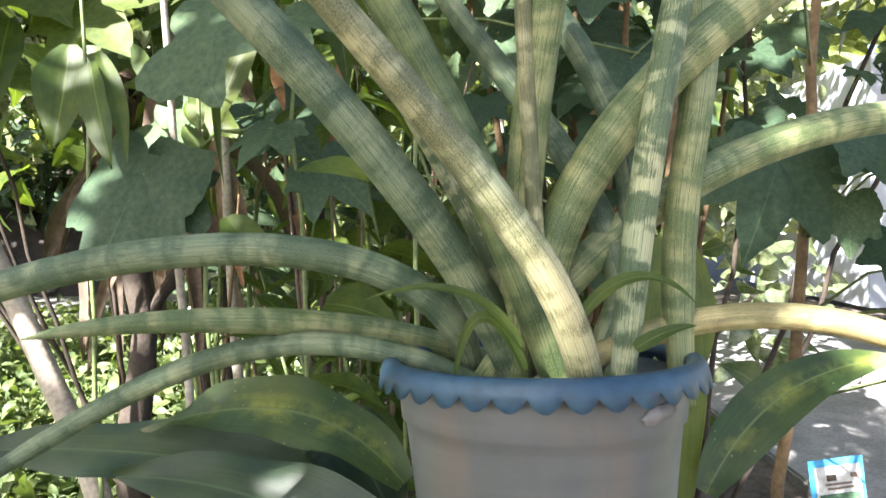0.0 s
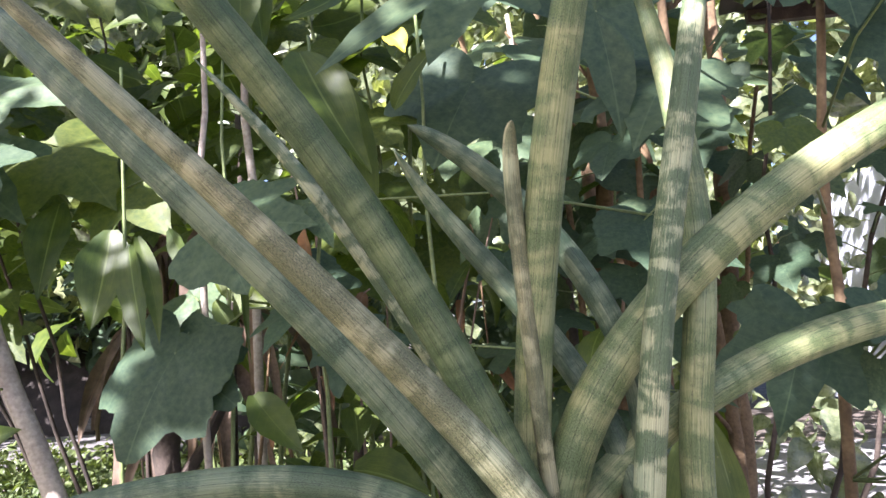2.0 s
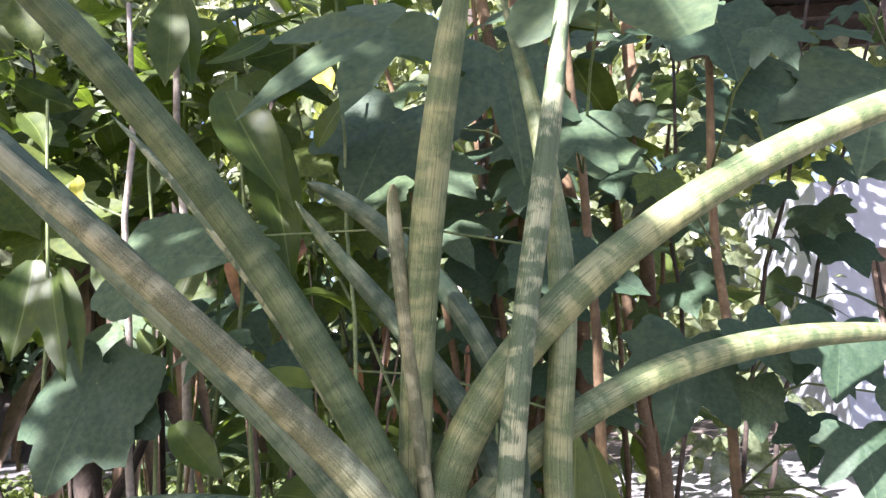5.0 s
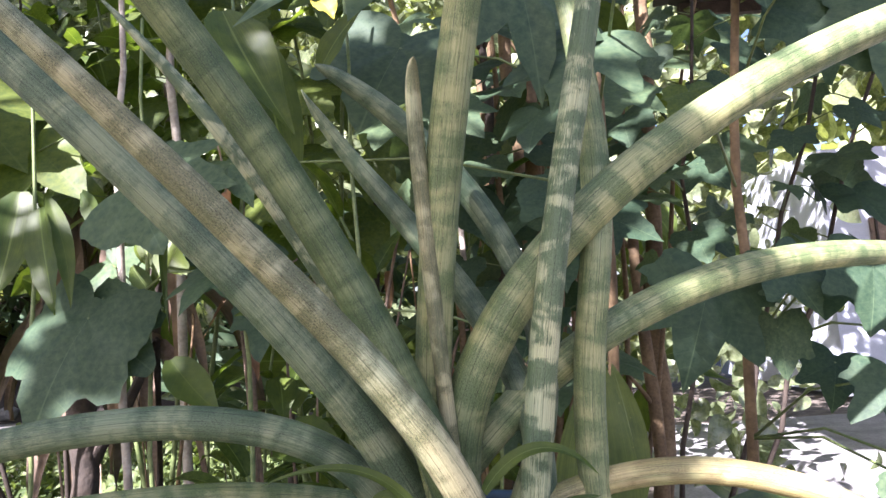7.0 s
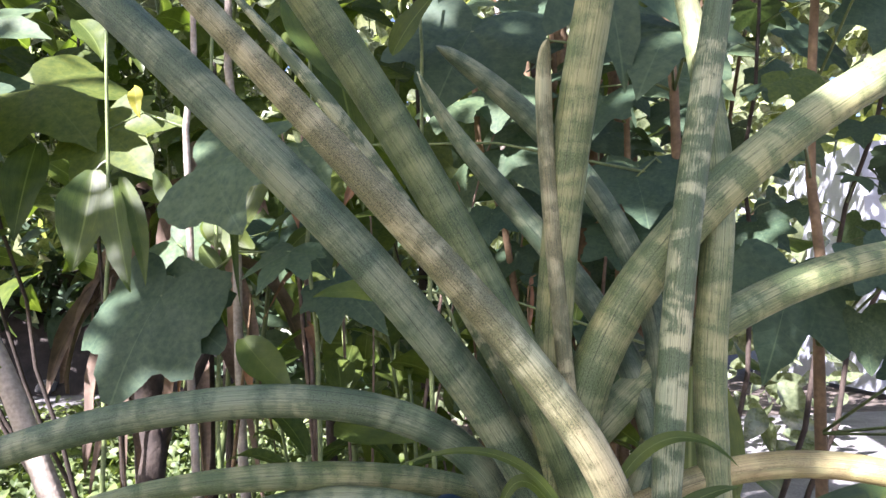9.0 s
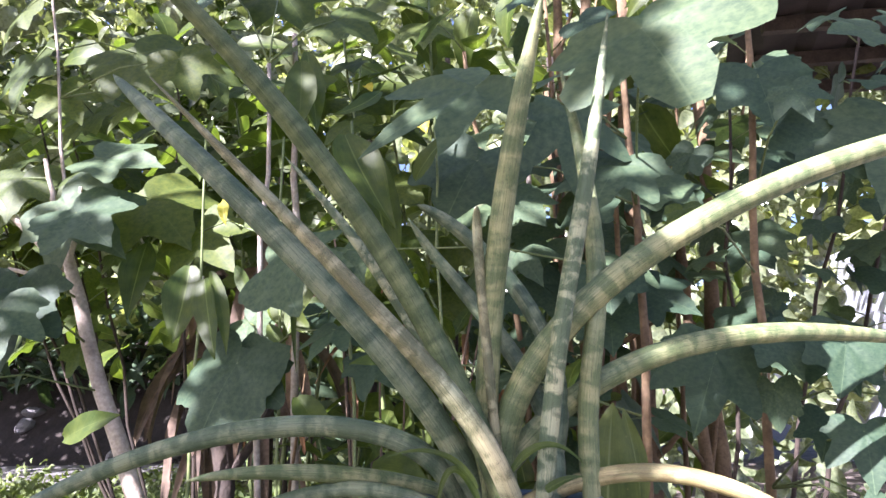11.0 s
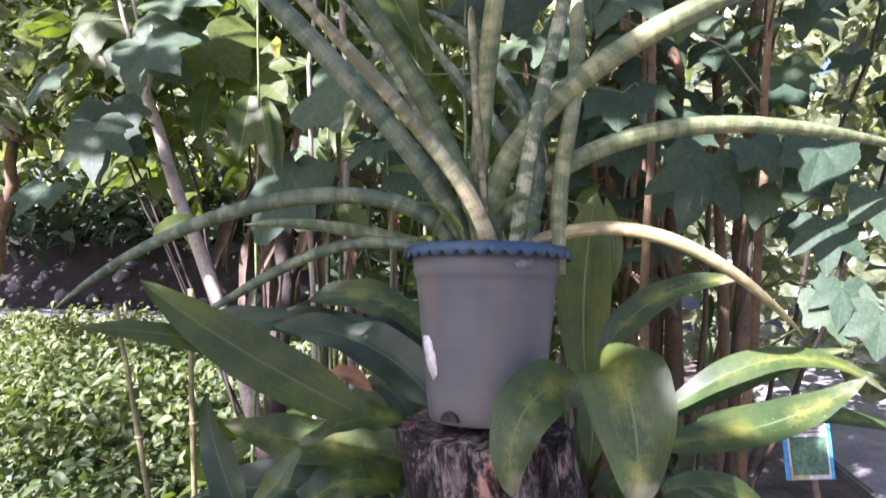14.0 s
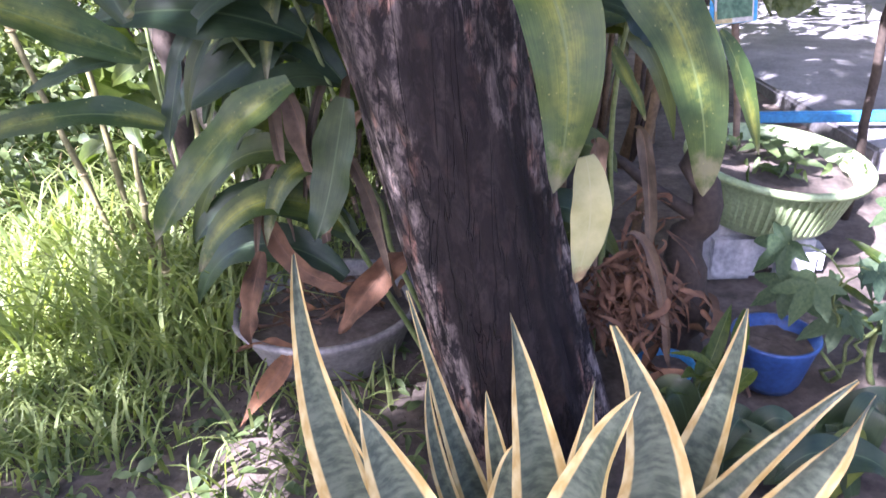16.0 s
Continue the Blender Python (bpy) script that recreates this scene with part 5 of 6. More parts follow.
def withered_curtain(foot, n, spread, top, label, seed):
    """Long dead leaves that hang in a bunch from an old stem."""
    rnd = random.Random(seed)
    foot = Vector(foot)
    bunch = thing("withered_leaf_clump", label, "dead leaves", foot, "withered clumps")
    v, f, u = tube(rough_line((0, 0, -0.05), (0.03, 0, top), 10, 0.015, rnd), [0.03 - 0.0012 * i for i in range(11)], 9)
    part("stem", mesh_of("stem", v, f, TRUNK_DARK, u), bunch)
    for _ in range(n):
        p = Vector((rnd.gauss(0, 0.03), rnd.gauss(0, 0.03), top * rnd.uniform(0.68, 1.0)))
        out = Vector((rnd.gauss(0, spread), rnd.gauss(-0.03, spread * 0.5), 0))
        drop = Vector((0, 0, -rnd.uniform(0.3, 0.7)))
        v, f, u = ribbon(bezier((p, p + out * 0.6 + Vector((0, 0, 0.06)), p + out + drop * 0.5, p + out * 1.1 + drop), 12), rnd.uniform(0.03, 0.08), (rnd.gauss(0, 0.6), -1, 0.1), 0.8, 0.15, 4, (0.7, 0.7), rnd.uniform(-2.5, 2.5), rnd=rnd)
        part("withered_leaf", mesh_of("withered_leaf", v, f, rnd.choice((LEAF_BROWN, LEAF_BROWN, LEAF_BROWN, STAKE)), u), bunch)


withered_curtain((-0.85, 2.15, 0.1), 18, 0.13, 2.1, "bunch of long withered brown leaves hanging in the thicket", 81)
withered_curtain((-1.25, 2.5, 0.1), 20, 0.14, 2.0, "bunch of long withered grey-brown leaves hanging in the thicket", 82)

# ---- stump and pot ----
def build_stump():
    rnd = random.Random(3)
    rings, around = 70, 96
    verts, faces, uvs = [], [], []
    top, foot = 1.098, -0.03
    for i in range(rings + 1):
        s = i / rings
        z = foot + (top - foot) * s
        c = Vector((0.335 - 0.245 * s ** 0.9, 0.66 - 0.03 * s, z))
        r = 0.150 + 0.035 * (1 - s) ** 3 + 0.012 * s
        for k in range(around):
            a = 2 * math.pi * k / around
            ridge = noise.noise(Vector((math.cos(a) * 2.6, math.sin(a) * 2.6, z * 0.9)))
            fine = noise.noise(Vector((math.cos(a) * 9, math.sin(a) * 9, z * 2.5 + 4)))
            grain = noise.noise(Vector((math.cos(a) * 26, math.sin(a) * 26, z * 5 + 9)))
            seam = noise.noise(Vector((math.cos(a) * 4.2, math.sin(a) * 4.2, z * 0.7 + 20)))
            crack = max(0.0, 1 - abs(seam) * 11) * (0.5 + 0.5 * noise.noise(Vector((z * 3, 5, math.cos(a) * 2))))
            lump = noise.noise(Vector((math.cos(a) * 6, math.sin(a) * 6, z * 7)))
            rr = r * (1 + 0.10 * ridge + 0.05 * fine + 0.025 * grain + 0.025 * lump - 0.13 * crack)
            jag = (0.03 * noise.noise(Vector((math.cos(a) * 3, math.sin(a) * 3, 7))) - 0.02 * crack - 0.012) * s ** 12
            verts.append(c + Vector((math.cos(a) * rr, math.sin(a) * rr, jag)))
            uvs.append((k / around, z))
    for i in range(rings):
        for k in range(around):
            a, b = i * around + k, i * around + (k + 1) % around
            faces.append((a, b, b + around, a + around))
    mid = len(verts)
    verts.append(Vector((0.09, 0.63, top - 0.006)))
    uvs.append((0, 0))
    last = rings * around
    for k in range(around):
        faces.append((last + k, last + (k + 1) % around, mid))
    o = Vector((0.335, 0.66, 0.0))
    ob = new("tree_stump", mesh_of("tree_stump", [v - o for v in verts], faces, STUMP, uvs))
    ob.location = o
    tagged(ob, "charred weathered tree stump leaning over, cracked bark-less wood", "stump")


def lathe(profile, around=64, wob=0.0):
    verts, faces, uvs = [], [], []
    for i, (r, z) in enumerate(profile):
        for k in range(around):
            a = 2 * math.pi * k / around
            rr = r * (1 + wob * math.sin(2 * a + 0.7))
            verts.append(Vector((rr * math.cos(a), rr * math.sin(a), z)))
            uvs.append((k / around, z))
    for i in range(len(profile) - 1):
        for k in range(around):
            a, b = i * around + k, i * around + (k + 1) % around
            faces.append((a, b, b + around, a + around))
    return verts, faces, uvs


def build_pot():
    at = Vector((0.103, 0.580, 1.108))
    pot = thing("flower_pot", "old grey plastic pot with a scalloped blue rim", "pot", at)
    pot.rotation_euler = (radians(-4), 0, 0)
    prof = [(0.0, 0.006), (0.078, 0.004), (0.094, 0.0), (0.099, 0.004), (0.102, 0.025), (0.104, 0.045), (0.124, 0.236), (0.1255, 0.245), (0.1285, 0.249), (0.1295, 0.253),
            (0.1305, 0.268), (0.131, 0.285), (0.128, 0.287), (0.125, 0.26), (0.100, 0.02), (0.0, 0.016)]
    v, f, u = lathe(prof, 72)
    part("body", mesh_of("body", v, f, POT, u), pot)
    # scalloped lip: a flange with a wavy lower edge
    verts, faces, uvs = [], [], []
    n = 36 * 10
    prof = [(0.129, 0.298), (0.134, 0.3015), (0.140, 0.302), (0.1445, 0.3), (0.1465, 0.296)]
    for k in range(n):
        a = 2 * math.pi * k / n
        dip = abs(math.sin(a * 18)) ** 0.8
        ring = prof + [(0.1475, 0.292), (0.1485 + 0.002 * dip, 0.2885 - 0.0105 * dip), (0.1465 + 0.002 * dip, 0.2885 - 0.0105 * dip), (0.1445, 0.293), (0.128, 0.290)]
        for r, z in ring:
            verts.append(Vector((r * math.cos(a), r * math.sin(a), z)))
            uvs.append((a, z))
    w = 10
    for k in range(n):
        for j in range(w):
            p, q = k * w + j, ((k + 1) % n) * w + j
            p2, q2 = k * w + (j + 1) % w, ((k + 1) % n) * w + (j + 1) % w
            faces.append((p, q, q2, p2))
    part("rim", mesh_of("rim", verts, faces, POT_RIM, uvs), pot, "scalloped blue plastic rim")
    v, f, u = lathe([(0.0, 0.274), (0.06, 0.272), (0.110, 0.268), (0.1255, 0.262)], 40)
    part("soil", mesh_of("soil", v, f, SOIL, u), pot, "dark potting soil with litter")
    # drain notch at the foot, and flaking paint
    notch = [Vector((0.017 * math.cos(t), 0, 0.017 * math.sin(t) + 0.004)) for t in (math.pi * i / 10 for i in range(11))]
    front = [p + Vector((0, -0.003, 0)) for p in notch]
    back = [p + Vector((0, 0.006, 0)) for p in notch]
    me = mesh_of("drain_hole", front + back, [tuple(range(11))] + [(i, i + 1, i + 12, i + 11) for i in range(10)], TRUNK_DARK, [(0, 0)] * 22)
    part("drain_hole", me, pot, "dark drain hole", pose(-0.045, -0.094, 0.004, 0, 0, -24))
    rnd = random.Random(2)
    blob = [Vector(((0.012 + 0.004 * rnd.random()) * math.cos(t), -0.0015, (0.033 + 0.008 * rnd.random()) * math.sin(t))) for t in (2 * math.pi * i / 22 for i in range(22))]
    base = [p * 1.0 + Vector((0, 0.004, 0)) for p in blob]
    me = mesh_of("paint_flake", blob + base, [tuple(range(21, -1, -1))] + [(i, (i + 1) % 22, 22 + (i + 1) % 22, 22 + i) for i in range(22)], WHITE, [(0, 0)] * 44)
    part("paint_flake", me, pot, "flaking white patch", Matrix.Translation((-0.0835, -0.0765, 0.112)) @ pose(0, 0, 0, 6, -14, -48))
    me = mesh_of("chip", [p * 0.5 for p in blob + base], [tuple(range(21, -1, -1))] + [(i, (i + 1) % 22, 22 + (i + 1) % 22, 22 + i) for i in range(22)], GREY_CLAY, [(0, 0)] * 44)
    part("chip", me, pot, "dark chip in the plastic", Matrix.Translation((0.080, -0.1055, 0.268)) @ pose(0, 0, 0, 4, 80, 36))


build_stump()
build_pot()

# ---- the spear-leaved plant in the pot ----
SPEAR_PLANT = thing("snake_plant", "potted cylindrical snake plant, long banded grey-green spear leaves fanning out", "plant", (0.103, 0.60, 1.36))


def spear(p0, p1, p2, p3, r, mat, taper=0.6, label=""):
    pts = bezier((p0, p1, p2, p3), 46)
    o = SPEAR_PLANT.location
    radii = []
    for i in range(47):
        s = i / 46
        k = 0.72 + 0.28 * min(1.0, s / 0.12)
        if s > 1 - taper:
            q = (s - 1 + taper) / taper
            k *= 1 - 0.8 * q ** 3
        radii.append(r * k)
    radii[-3] *= 0.9
    radii[-2] *= 0.66
    radii[-1] = radii[-2] * 0.3
    v, f, u = tube([p - o for p in pts], radii, 28, 0.025, 7)
    part("leaf", mesh_of("leaf", v, f, mat, u), SPEAR_PLANT, label)


spear((0.089, 0.604, 1.36), (0.048, 0.623, 1.562), (-0.314, 0.373, 1.91), (-0.62, 0.715, 2.178), 0.0193, SPEAR_BLUE, 0.6, "blue-green banded spear leaf")
spear((0.144, 0.544, 1.358), (0.09, 0.39, 1.513), (0.145, 0.547, 1.465), (-0.265, 0.264, 1.922), 0.0136, SPEAR_DRY, 0.6, "brownish scurfy spear leaf with dark grooves")
spear((0.122, 0.565, 1.361), (0.099, 0.547, 1.507), (-0.111, 0.615, 1.956), (-0.369, 0.212, 2.153), 0.0178, SPEAR_GREEN, 0.5)
spear((0.118, 0.615, 1.36), (0.04, 0.628, 1.57), (-0.07, 0.632, 1.765), (-0.236, 0.626, 1.952), 0.0105, SPEAR_BANDED, 0.7, "thin spotted spear leaf")
spear((0.155, 0.591, 1.36), (0.266, 0.604, 1.523), (0.033, 0.755, 1.719), (-0.026, 0.621, 1.832), 0.014, SPEAR_BLUE, 0.6)
spear((0.121, 0.593, 1.36), (0.333, 0.646, 1.598), (0.037, 0.65, 1.843), (-0.005, 0.582, 1.842), 0.013, SPEAR_BLUE, 0.5)
spear((0.11, 0.589, 1.36), (0.09, 0.57, 1.654), (0.084, 0.553, 1.81), (0.091, 0.518, 1.817), 0.0075, SPEAR_DRY, 0.4, "short young spear leaf")
spear((0.082, 0.598, 1.36), (0.083, 0.623, 1.623), (0.128, 0.519, 1.875), (0.199, 0.441, 2.103), 0.0172, SPEAR, 0.55)
spear((0.156, 0.519, 1.36), (0.196, 0.544, 1.709), (0.241, 0.568, 1.744), (0.301, 0.551, 2.123), 0.0127, SPEAR_BANDED, 0.5, "upright spear leaf with strong cross bands, sunlit on top")
spear((0.233, 0.591, 1.361), (0.216, 0.621, 1.683), (0.311, 0.565, 1.583), (0.235, 0.723, 2.144), 0.015, SPEAR, 0.5)
spear((0.131, 0.64, 1.363), (-0.027, 0.503, 1.648), (0.66, 0.69, 2.078), (1.597, 0.819, 1.997), 0.0207, SPEAR, 0.8, "longest spear leaf arching out, sunlit on top")
spear((0.039, 0.622, 1.359), (0.236, 0.648, 1.631), (0.423, 0.569, 1.681), (1.005, 1.01, 1.607), 0.0175, SPEAR, 0.6, "arching spear leaf, sunlit along its top")
spear((0.06, 0.558, 1.362), (0.312, 0.698, 1.497), (0.425, 0.424, 1.461), (0.667, 0.746, 1.246), 0.0122, SPEAR_TAN, 0.6, "drooping spear leaf fading to tan at its tip")
spear((0.039, 0.65, 1.36), (0.059, 0.618, 1.579), (-0.438, 0.597, 1.57), (-0.824, 0.61, 1.281), 0.0162, SPEAR_BLUE, 0.65, "drooping banded spear leaf")
spear((0.087, 0.609, 1.36), (0.072, 0.824, 1.388), (-0.173, 0.567, 1.475), (-0.313, 0.49, 1.45), 0.014, SPEAR, 0.65, "short arched spear leaf with a brown tip")
spear((0.08, 0.601, 1.359), (-0.146, 0.599, 1.506), (-0.318, 0.64, 1.361), (-0.512, 0.57, 1.249), 0.0113, SPEAR_BLUE, 0.6)

WEED = thing("weed_grass", "light green arching grass blades growing in the pot", "grass", (0.11, 0.52, 1.36))


def weed(pts, w):
    o = WEED.location
    v, f, u = ribbon([p - o for p in bezier(pts, 20)], w, (0.2, -0.8, 0.6), 0.35, 0.01, 4, (0.6, 0.7))
    part("blade", mesh_of("blade", v, f, LANCE, u), WEED)


weed(((0.124, 0.500, 1.457), (0.146, 0.500, 1.490), (0.183, 0.500, 1.503), (0.215, 0.500, 1.464)), 0.011)
weed(((0.078, 0.500, 1.435), (0.061, 0.500, 1.471), (0.022, 0.500, 1.500), (-0.048, 0.500, 1.473)), 0.009)
weed(((0.080, 0.500, 1.417), (0.057, 0.500, 1.480), (0.030, 0.500, 1.472), (0.024, 0.500, 1.395)), 0.011)
weed(((0.166, 0.500, 1.432), (0.174, 0.500, 1.437), (0.192, 0.500, 1.449), (0.214, 0.500, 1.449)), 0.012)

# ---- broad-leaved plant round the stump ----
BROAD_PLANT = thing("broad_leaf_plant", "broad-leaved plant with long arching glossy leaves round the stump", "plant", (0.25, 0.80, 0.02))
LEFT_PLANT = thing("broad_leaf_plant", "dark broad-leaved plant with long leaves beside the stump", "plant", (-0.12, 0.80, 0.02))
rn = random.Random(50)


def blade(plant, pts, width, facing, mat, fold=0.3, wave=0.035, shape=(0.8, 0.75), twist=0.0, label=""):
    o = plant.location
    v, f, u = ribbon([p - o for p in bezier(pts, 26)], width, facing, fold, wave, 8, shape, twist, rnd=rn)
    part("leaf", mesh_of("leaf", v, f, mat, u), plant, label)


def hang_leaf(a, b, c, d, w):
    blade(BROAD_PLANT, (a, b, c, d), w * 1.12, (0.05, -0.95, 0.45), BROAD, 0.14, 0.07, (0.82, 0.6), label="hanging glossy leaf with a pale midrib and specks")


def dry_hang(a, b, c, d, w):
    blade(BROAD_PLANT, (a, b, c, d), w * 0.95, (0.1, -1, 0.3), LEAF_YELLOW, 0.08, 0.09, (0.8, 0.6), label="withered pale yellow leaf")


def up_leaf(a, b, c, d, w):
    blade(BROAD_PLANT, (a, b, c, d), w * 1.1, (-0.1, -1, 0.1), BROAD_PALE, 0.15, 0.03, (1.0, 0.8), label="upright leaf, light from behind put into its yellow-green colour")


def arch_leaf(a, b, c, d, w):
    blade(BROAD_PLANT, (a, b, c, d), w * 0.85, (0, -0.75, 0.75), rn.choice((BROAD, BROAD_PALE, BROAD)), 0.2, 0.04)


def big_leaf(a, b, c, d, w):
    blade(LEFT_PLANT, (a, b, c, d), w * 0.85, (-0.1, -0.85, 0.6), BROAD_OLIVE, 0.16, 0.05, (0.75, 0.7), label="long broad leaf, light from above put into its olive colour")


def dark_leaf(a, b, c, d, w):
    blade(LEFT_PLANT if a[0] < 0.1 else BROAD_PLANT, (a, b, c, d), w * 0.92, (0, -0.75, 0.75), rn.choice((BROAD_DARK, BROAD_DARK, BROAD)), 0.25, 0.11)


def pale_leaf(a, b, c, d, w):
    blade(LEFT_PLANT if a[0] < 0.1 else BROAD_PLANT, (a, b, c, d), w * 1.15, (0, -0.7, 0.8), BROAD, 0.2, 0.12)


hang_leaf((0.27, 0.55, 1.17), (0.21, 0.45, 1.22), (0.15, 0.40, 1.15), (0.17, 0.40, 1.04), 0.085)
hang_leaf((0.30, 0.55, 1.21), (0.33, 0.45, 1.26), (0.36, 0.41, 1.14), (0.345, 0.40, 1.035), 0.118)
hang_leaf((0.28, 0.55, 0.97), (0.33, 0.42, 0.99), (0.38, 0.40, 0.86), (0.335, 0.39, 0.67), 0.100)
hang_leaf((0.41, 0.60, 0.98), (0.48, 0.52, 0.99), (0.58, 0.50, 0.82), (0.58, 0.50, 0.62), 0.093)
dry_hang((0.388, 0.47, 0.70), (0.405, 0.46, 0.63), (0.40, 0.45, 0.56), (0.376, 0.44, 0.495), 0.066)
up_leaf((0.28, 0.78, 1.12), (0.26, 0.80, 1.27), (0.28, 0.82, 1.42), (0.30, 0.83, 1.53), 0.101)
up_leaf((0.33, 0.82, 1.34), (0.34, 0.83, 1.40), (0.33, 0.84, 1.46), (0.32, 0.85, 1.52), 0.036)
arch_leaf((0.31, 0.75, 1.21), (0.37, 0.78, 1.30), (0.45, 0.80, 1.35), (0.58, 0.82, 1.35), 0.080)
arch_leaf((0.42, 0.70, 1.11), (0.54, 0.72, 1.20), (0.67, 0.74, 1.26), (0.80, 0.75, 1.15), 0.067)
arch_leaf((0.43, 0.72, 1.10), (0.53, 0.75, 1.15), (0.65, 0.76, 1.21), (0.75, 0.78, 1.22), 0.057)
arch_leaf((0.40, 0.62, 1.07), (0.54, 0.66, 1.08), (0.66, 0.70, 1.11), (0.76, 0.72, 1.18), 0.091)
arch_leaf((0.49, 0.80, 1.07), (0.65, 0.84, 1.10), (0.80, 0.86, 1.09), (0.90, 0.88, 1.04), 0.056)
arch_leaf((0.40, 0.58, 1.00), (0.48, 0.60, 1.03), (0.55, 0.60, 1.01), (0.59, 0.60, 0.90), 0.066)
arch_leaf((0.28, 0.74, 1.13), (0.29, 0.72, 1.08), (0.29, 0.70, 1.04), (0.28, 0.68, 1.00), 0.064)
big_leaf((-0.12, 0.52, 1.125), (-0.224, 0.46, 1.195), (-0.337, 0.42, 1.262), (-0.438, 0.38, 1.356), 0.112)
big_leaf((-0.16, 0.55, 1.15), (-0.30, 0.45, 1.25), (-0.41, 0.38, 1.28), (-0.51, 0.32, 1.28), 0.063)
dark_leaf((-0.01, 0.66, 1.12), (-0.09, 0.68, 1.21), (-0.22, 0.70, 1.26), (-0.37, 0.72, 1.25), 0.115)
pale_leaf((-0.04, 0.74, 1.23), (-0.13, 0.76, 1.34), (-0.25, 0.78, 1.32), (-0.38, 0.80, 1.28), 0.073)
pale_leaf((-0.06, 0.60, 0.97), (-0.11, 0.52, 1.02), (-0.17, 0.50, 1.01), (-0.20, 0.48, 0.95), 0.077)
dark_leaf((-0.32, 0.50, 0.92), (-0.35, 0.50, 1.00), (-0.39, 0.50, 1.07), (-0.39, 0.50, 1.15), 0.065)
dark_leaf((-0.30, 0.48, 0.87), (-0.39, 0.42, 0.93), (-0.46, 0.38, 0.97), (-0.54, 0.34, 1.00), 0.084)
dark_leaf((-0.27, 0.45, 0.77), (-0.34, 0.40, 0.82), (-0.44, 0.36, 0.81), (-0.55, 0.32, 0.77), 0.060)
dark_leaf((-0.09, 0.55, 0.81), (-0.19, 0.50, 0.76), (-0.26, 0.46, 0.68), (-0.32, 0.42, 0.57), 0.089)
dark_leaf((-0.03, 0.66, 0.76), (-0.06, 0.66, 0.65), (-0.08, 0.64, 0.55), (-0.11, 0.62, 0.49), 0.095)
pale_leaf((-0.21, 0.50, 1.06), (-0.24, 0.48, 1.01), (-0.28, 0.48, 0.96), (-0.31, 0.48, 0.93), 0.040)
dark_leaf((-0.06, 0.62, 1.09), (-0.11, 0.58, 1.11), (-0.16, 0.55, 1.10), (-0.22, 0.52, 1.06), 0.067)
dark_leaf((-0.06, 0.72, 0.98), (-0.17, 0.70, 1.01), (-0.33, 0.68, 1.02), (-0.45, 0.66, 1.05), 0.127)
dark_leaf((-0.11, 0.72, 0.86), (-0.24, 0.70, 0.93), (-0.40, 0.68, 0.94), (-0.54, 0.66, 0.89), 0.131)
dark_leaf((-0.10, 0.78, 0.90), (-0.23, 0.78, 0.82), (-0.35, 0.76, 0.77), (-0.46, 0.74, 0.67), 0.126)
dark_leaf((-0.25, 0.50, 0.86), (-0.26, 0.48, 0.81), (-0.28, 0.48, 0.76), (-0.28, 0.46, 0.72), 0.035)
dark_leaf((-0.33, 0.46, 0.87), (-0.36, 0.42, 0.87), (-0.39, 0.40, 0.86), (-0.43, 0.38, 0.84), 0.035)
dark_leaf((-0.06, 0.78, 1.17), (-0.10, 0.80, 1.26), (-0.14, 0.82, 1.28), (-0.21, 0.84, 1.26), 0.111)
dark_leaf((0.42, 0.66, 0.91), (0.49, 0.66, 0.89), (0.53, 0.66, 0.85), (0.54, 0.66, 0.81), 0.076)
pale_leaf((0.44, 0.62, 0.84), (0.46, 0.62, 0.80), (0.48, 0.60, 0.77), (0.50, 0.60, 0.72), 0.023)
arch_leaf((0.61, 0.62, 0.86), (0.65, 0.62, 0.81), (0.68, 0.62, 0.72), (0.70, 0.62, 0.65), 0.044)
dark_leaf((-0.129, 0.8, 1.197), (-0.285, 0.8, 1.249), (-0.452, 0.8, 1.263), (-0.606, 0.8, 1.254), 0.10)
# the shaded inner leaves of both plants
ri = random.Random(64)
for plant, n, cx, span in ((LEFT_PLANT, 24, -0.10, (1.75, 4.4)), (BROAD_PLANT, 12, 0.34, (0.2, 1.7))):
    for i in range(n):
        a = ri.uniform(*span)
        z = ri.uniform(0.30, 1.05)
        r = ri.uniform(0.26, 0.44) if plant is LEFT_PLANT else ri.uniform(0.18, 0.30)
        out = Vector((math.cos(a), 0.55 * math.sin(a) + 0.12, 0))
        foot = Vector((cx + ri.uniform(-0.05, 0.05), ri.uniform(0.76, 0.84), z))
        rise = ri.uniform(0.02, 0.16)
        blade(plant, (foot, foot + out * r * 0.35 + Vector((0, 0, rise)), foot + out * r * 0.8 + Vector((0, 0, rise * 0.7)), foot + out * r + Vector((0, 0, rise - ri.uniform(0.10, 0.32)))),
              ri.uniform(0.05, 0.10), (0, -0.7, 0.8), (BROAD_DARK, BROAD, BROAD_DARK, BROAD_OLIVE)[i % 4], 0.25, 0.05)
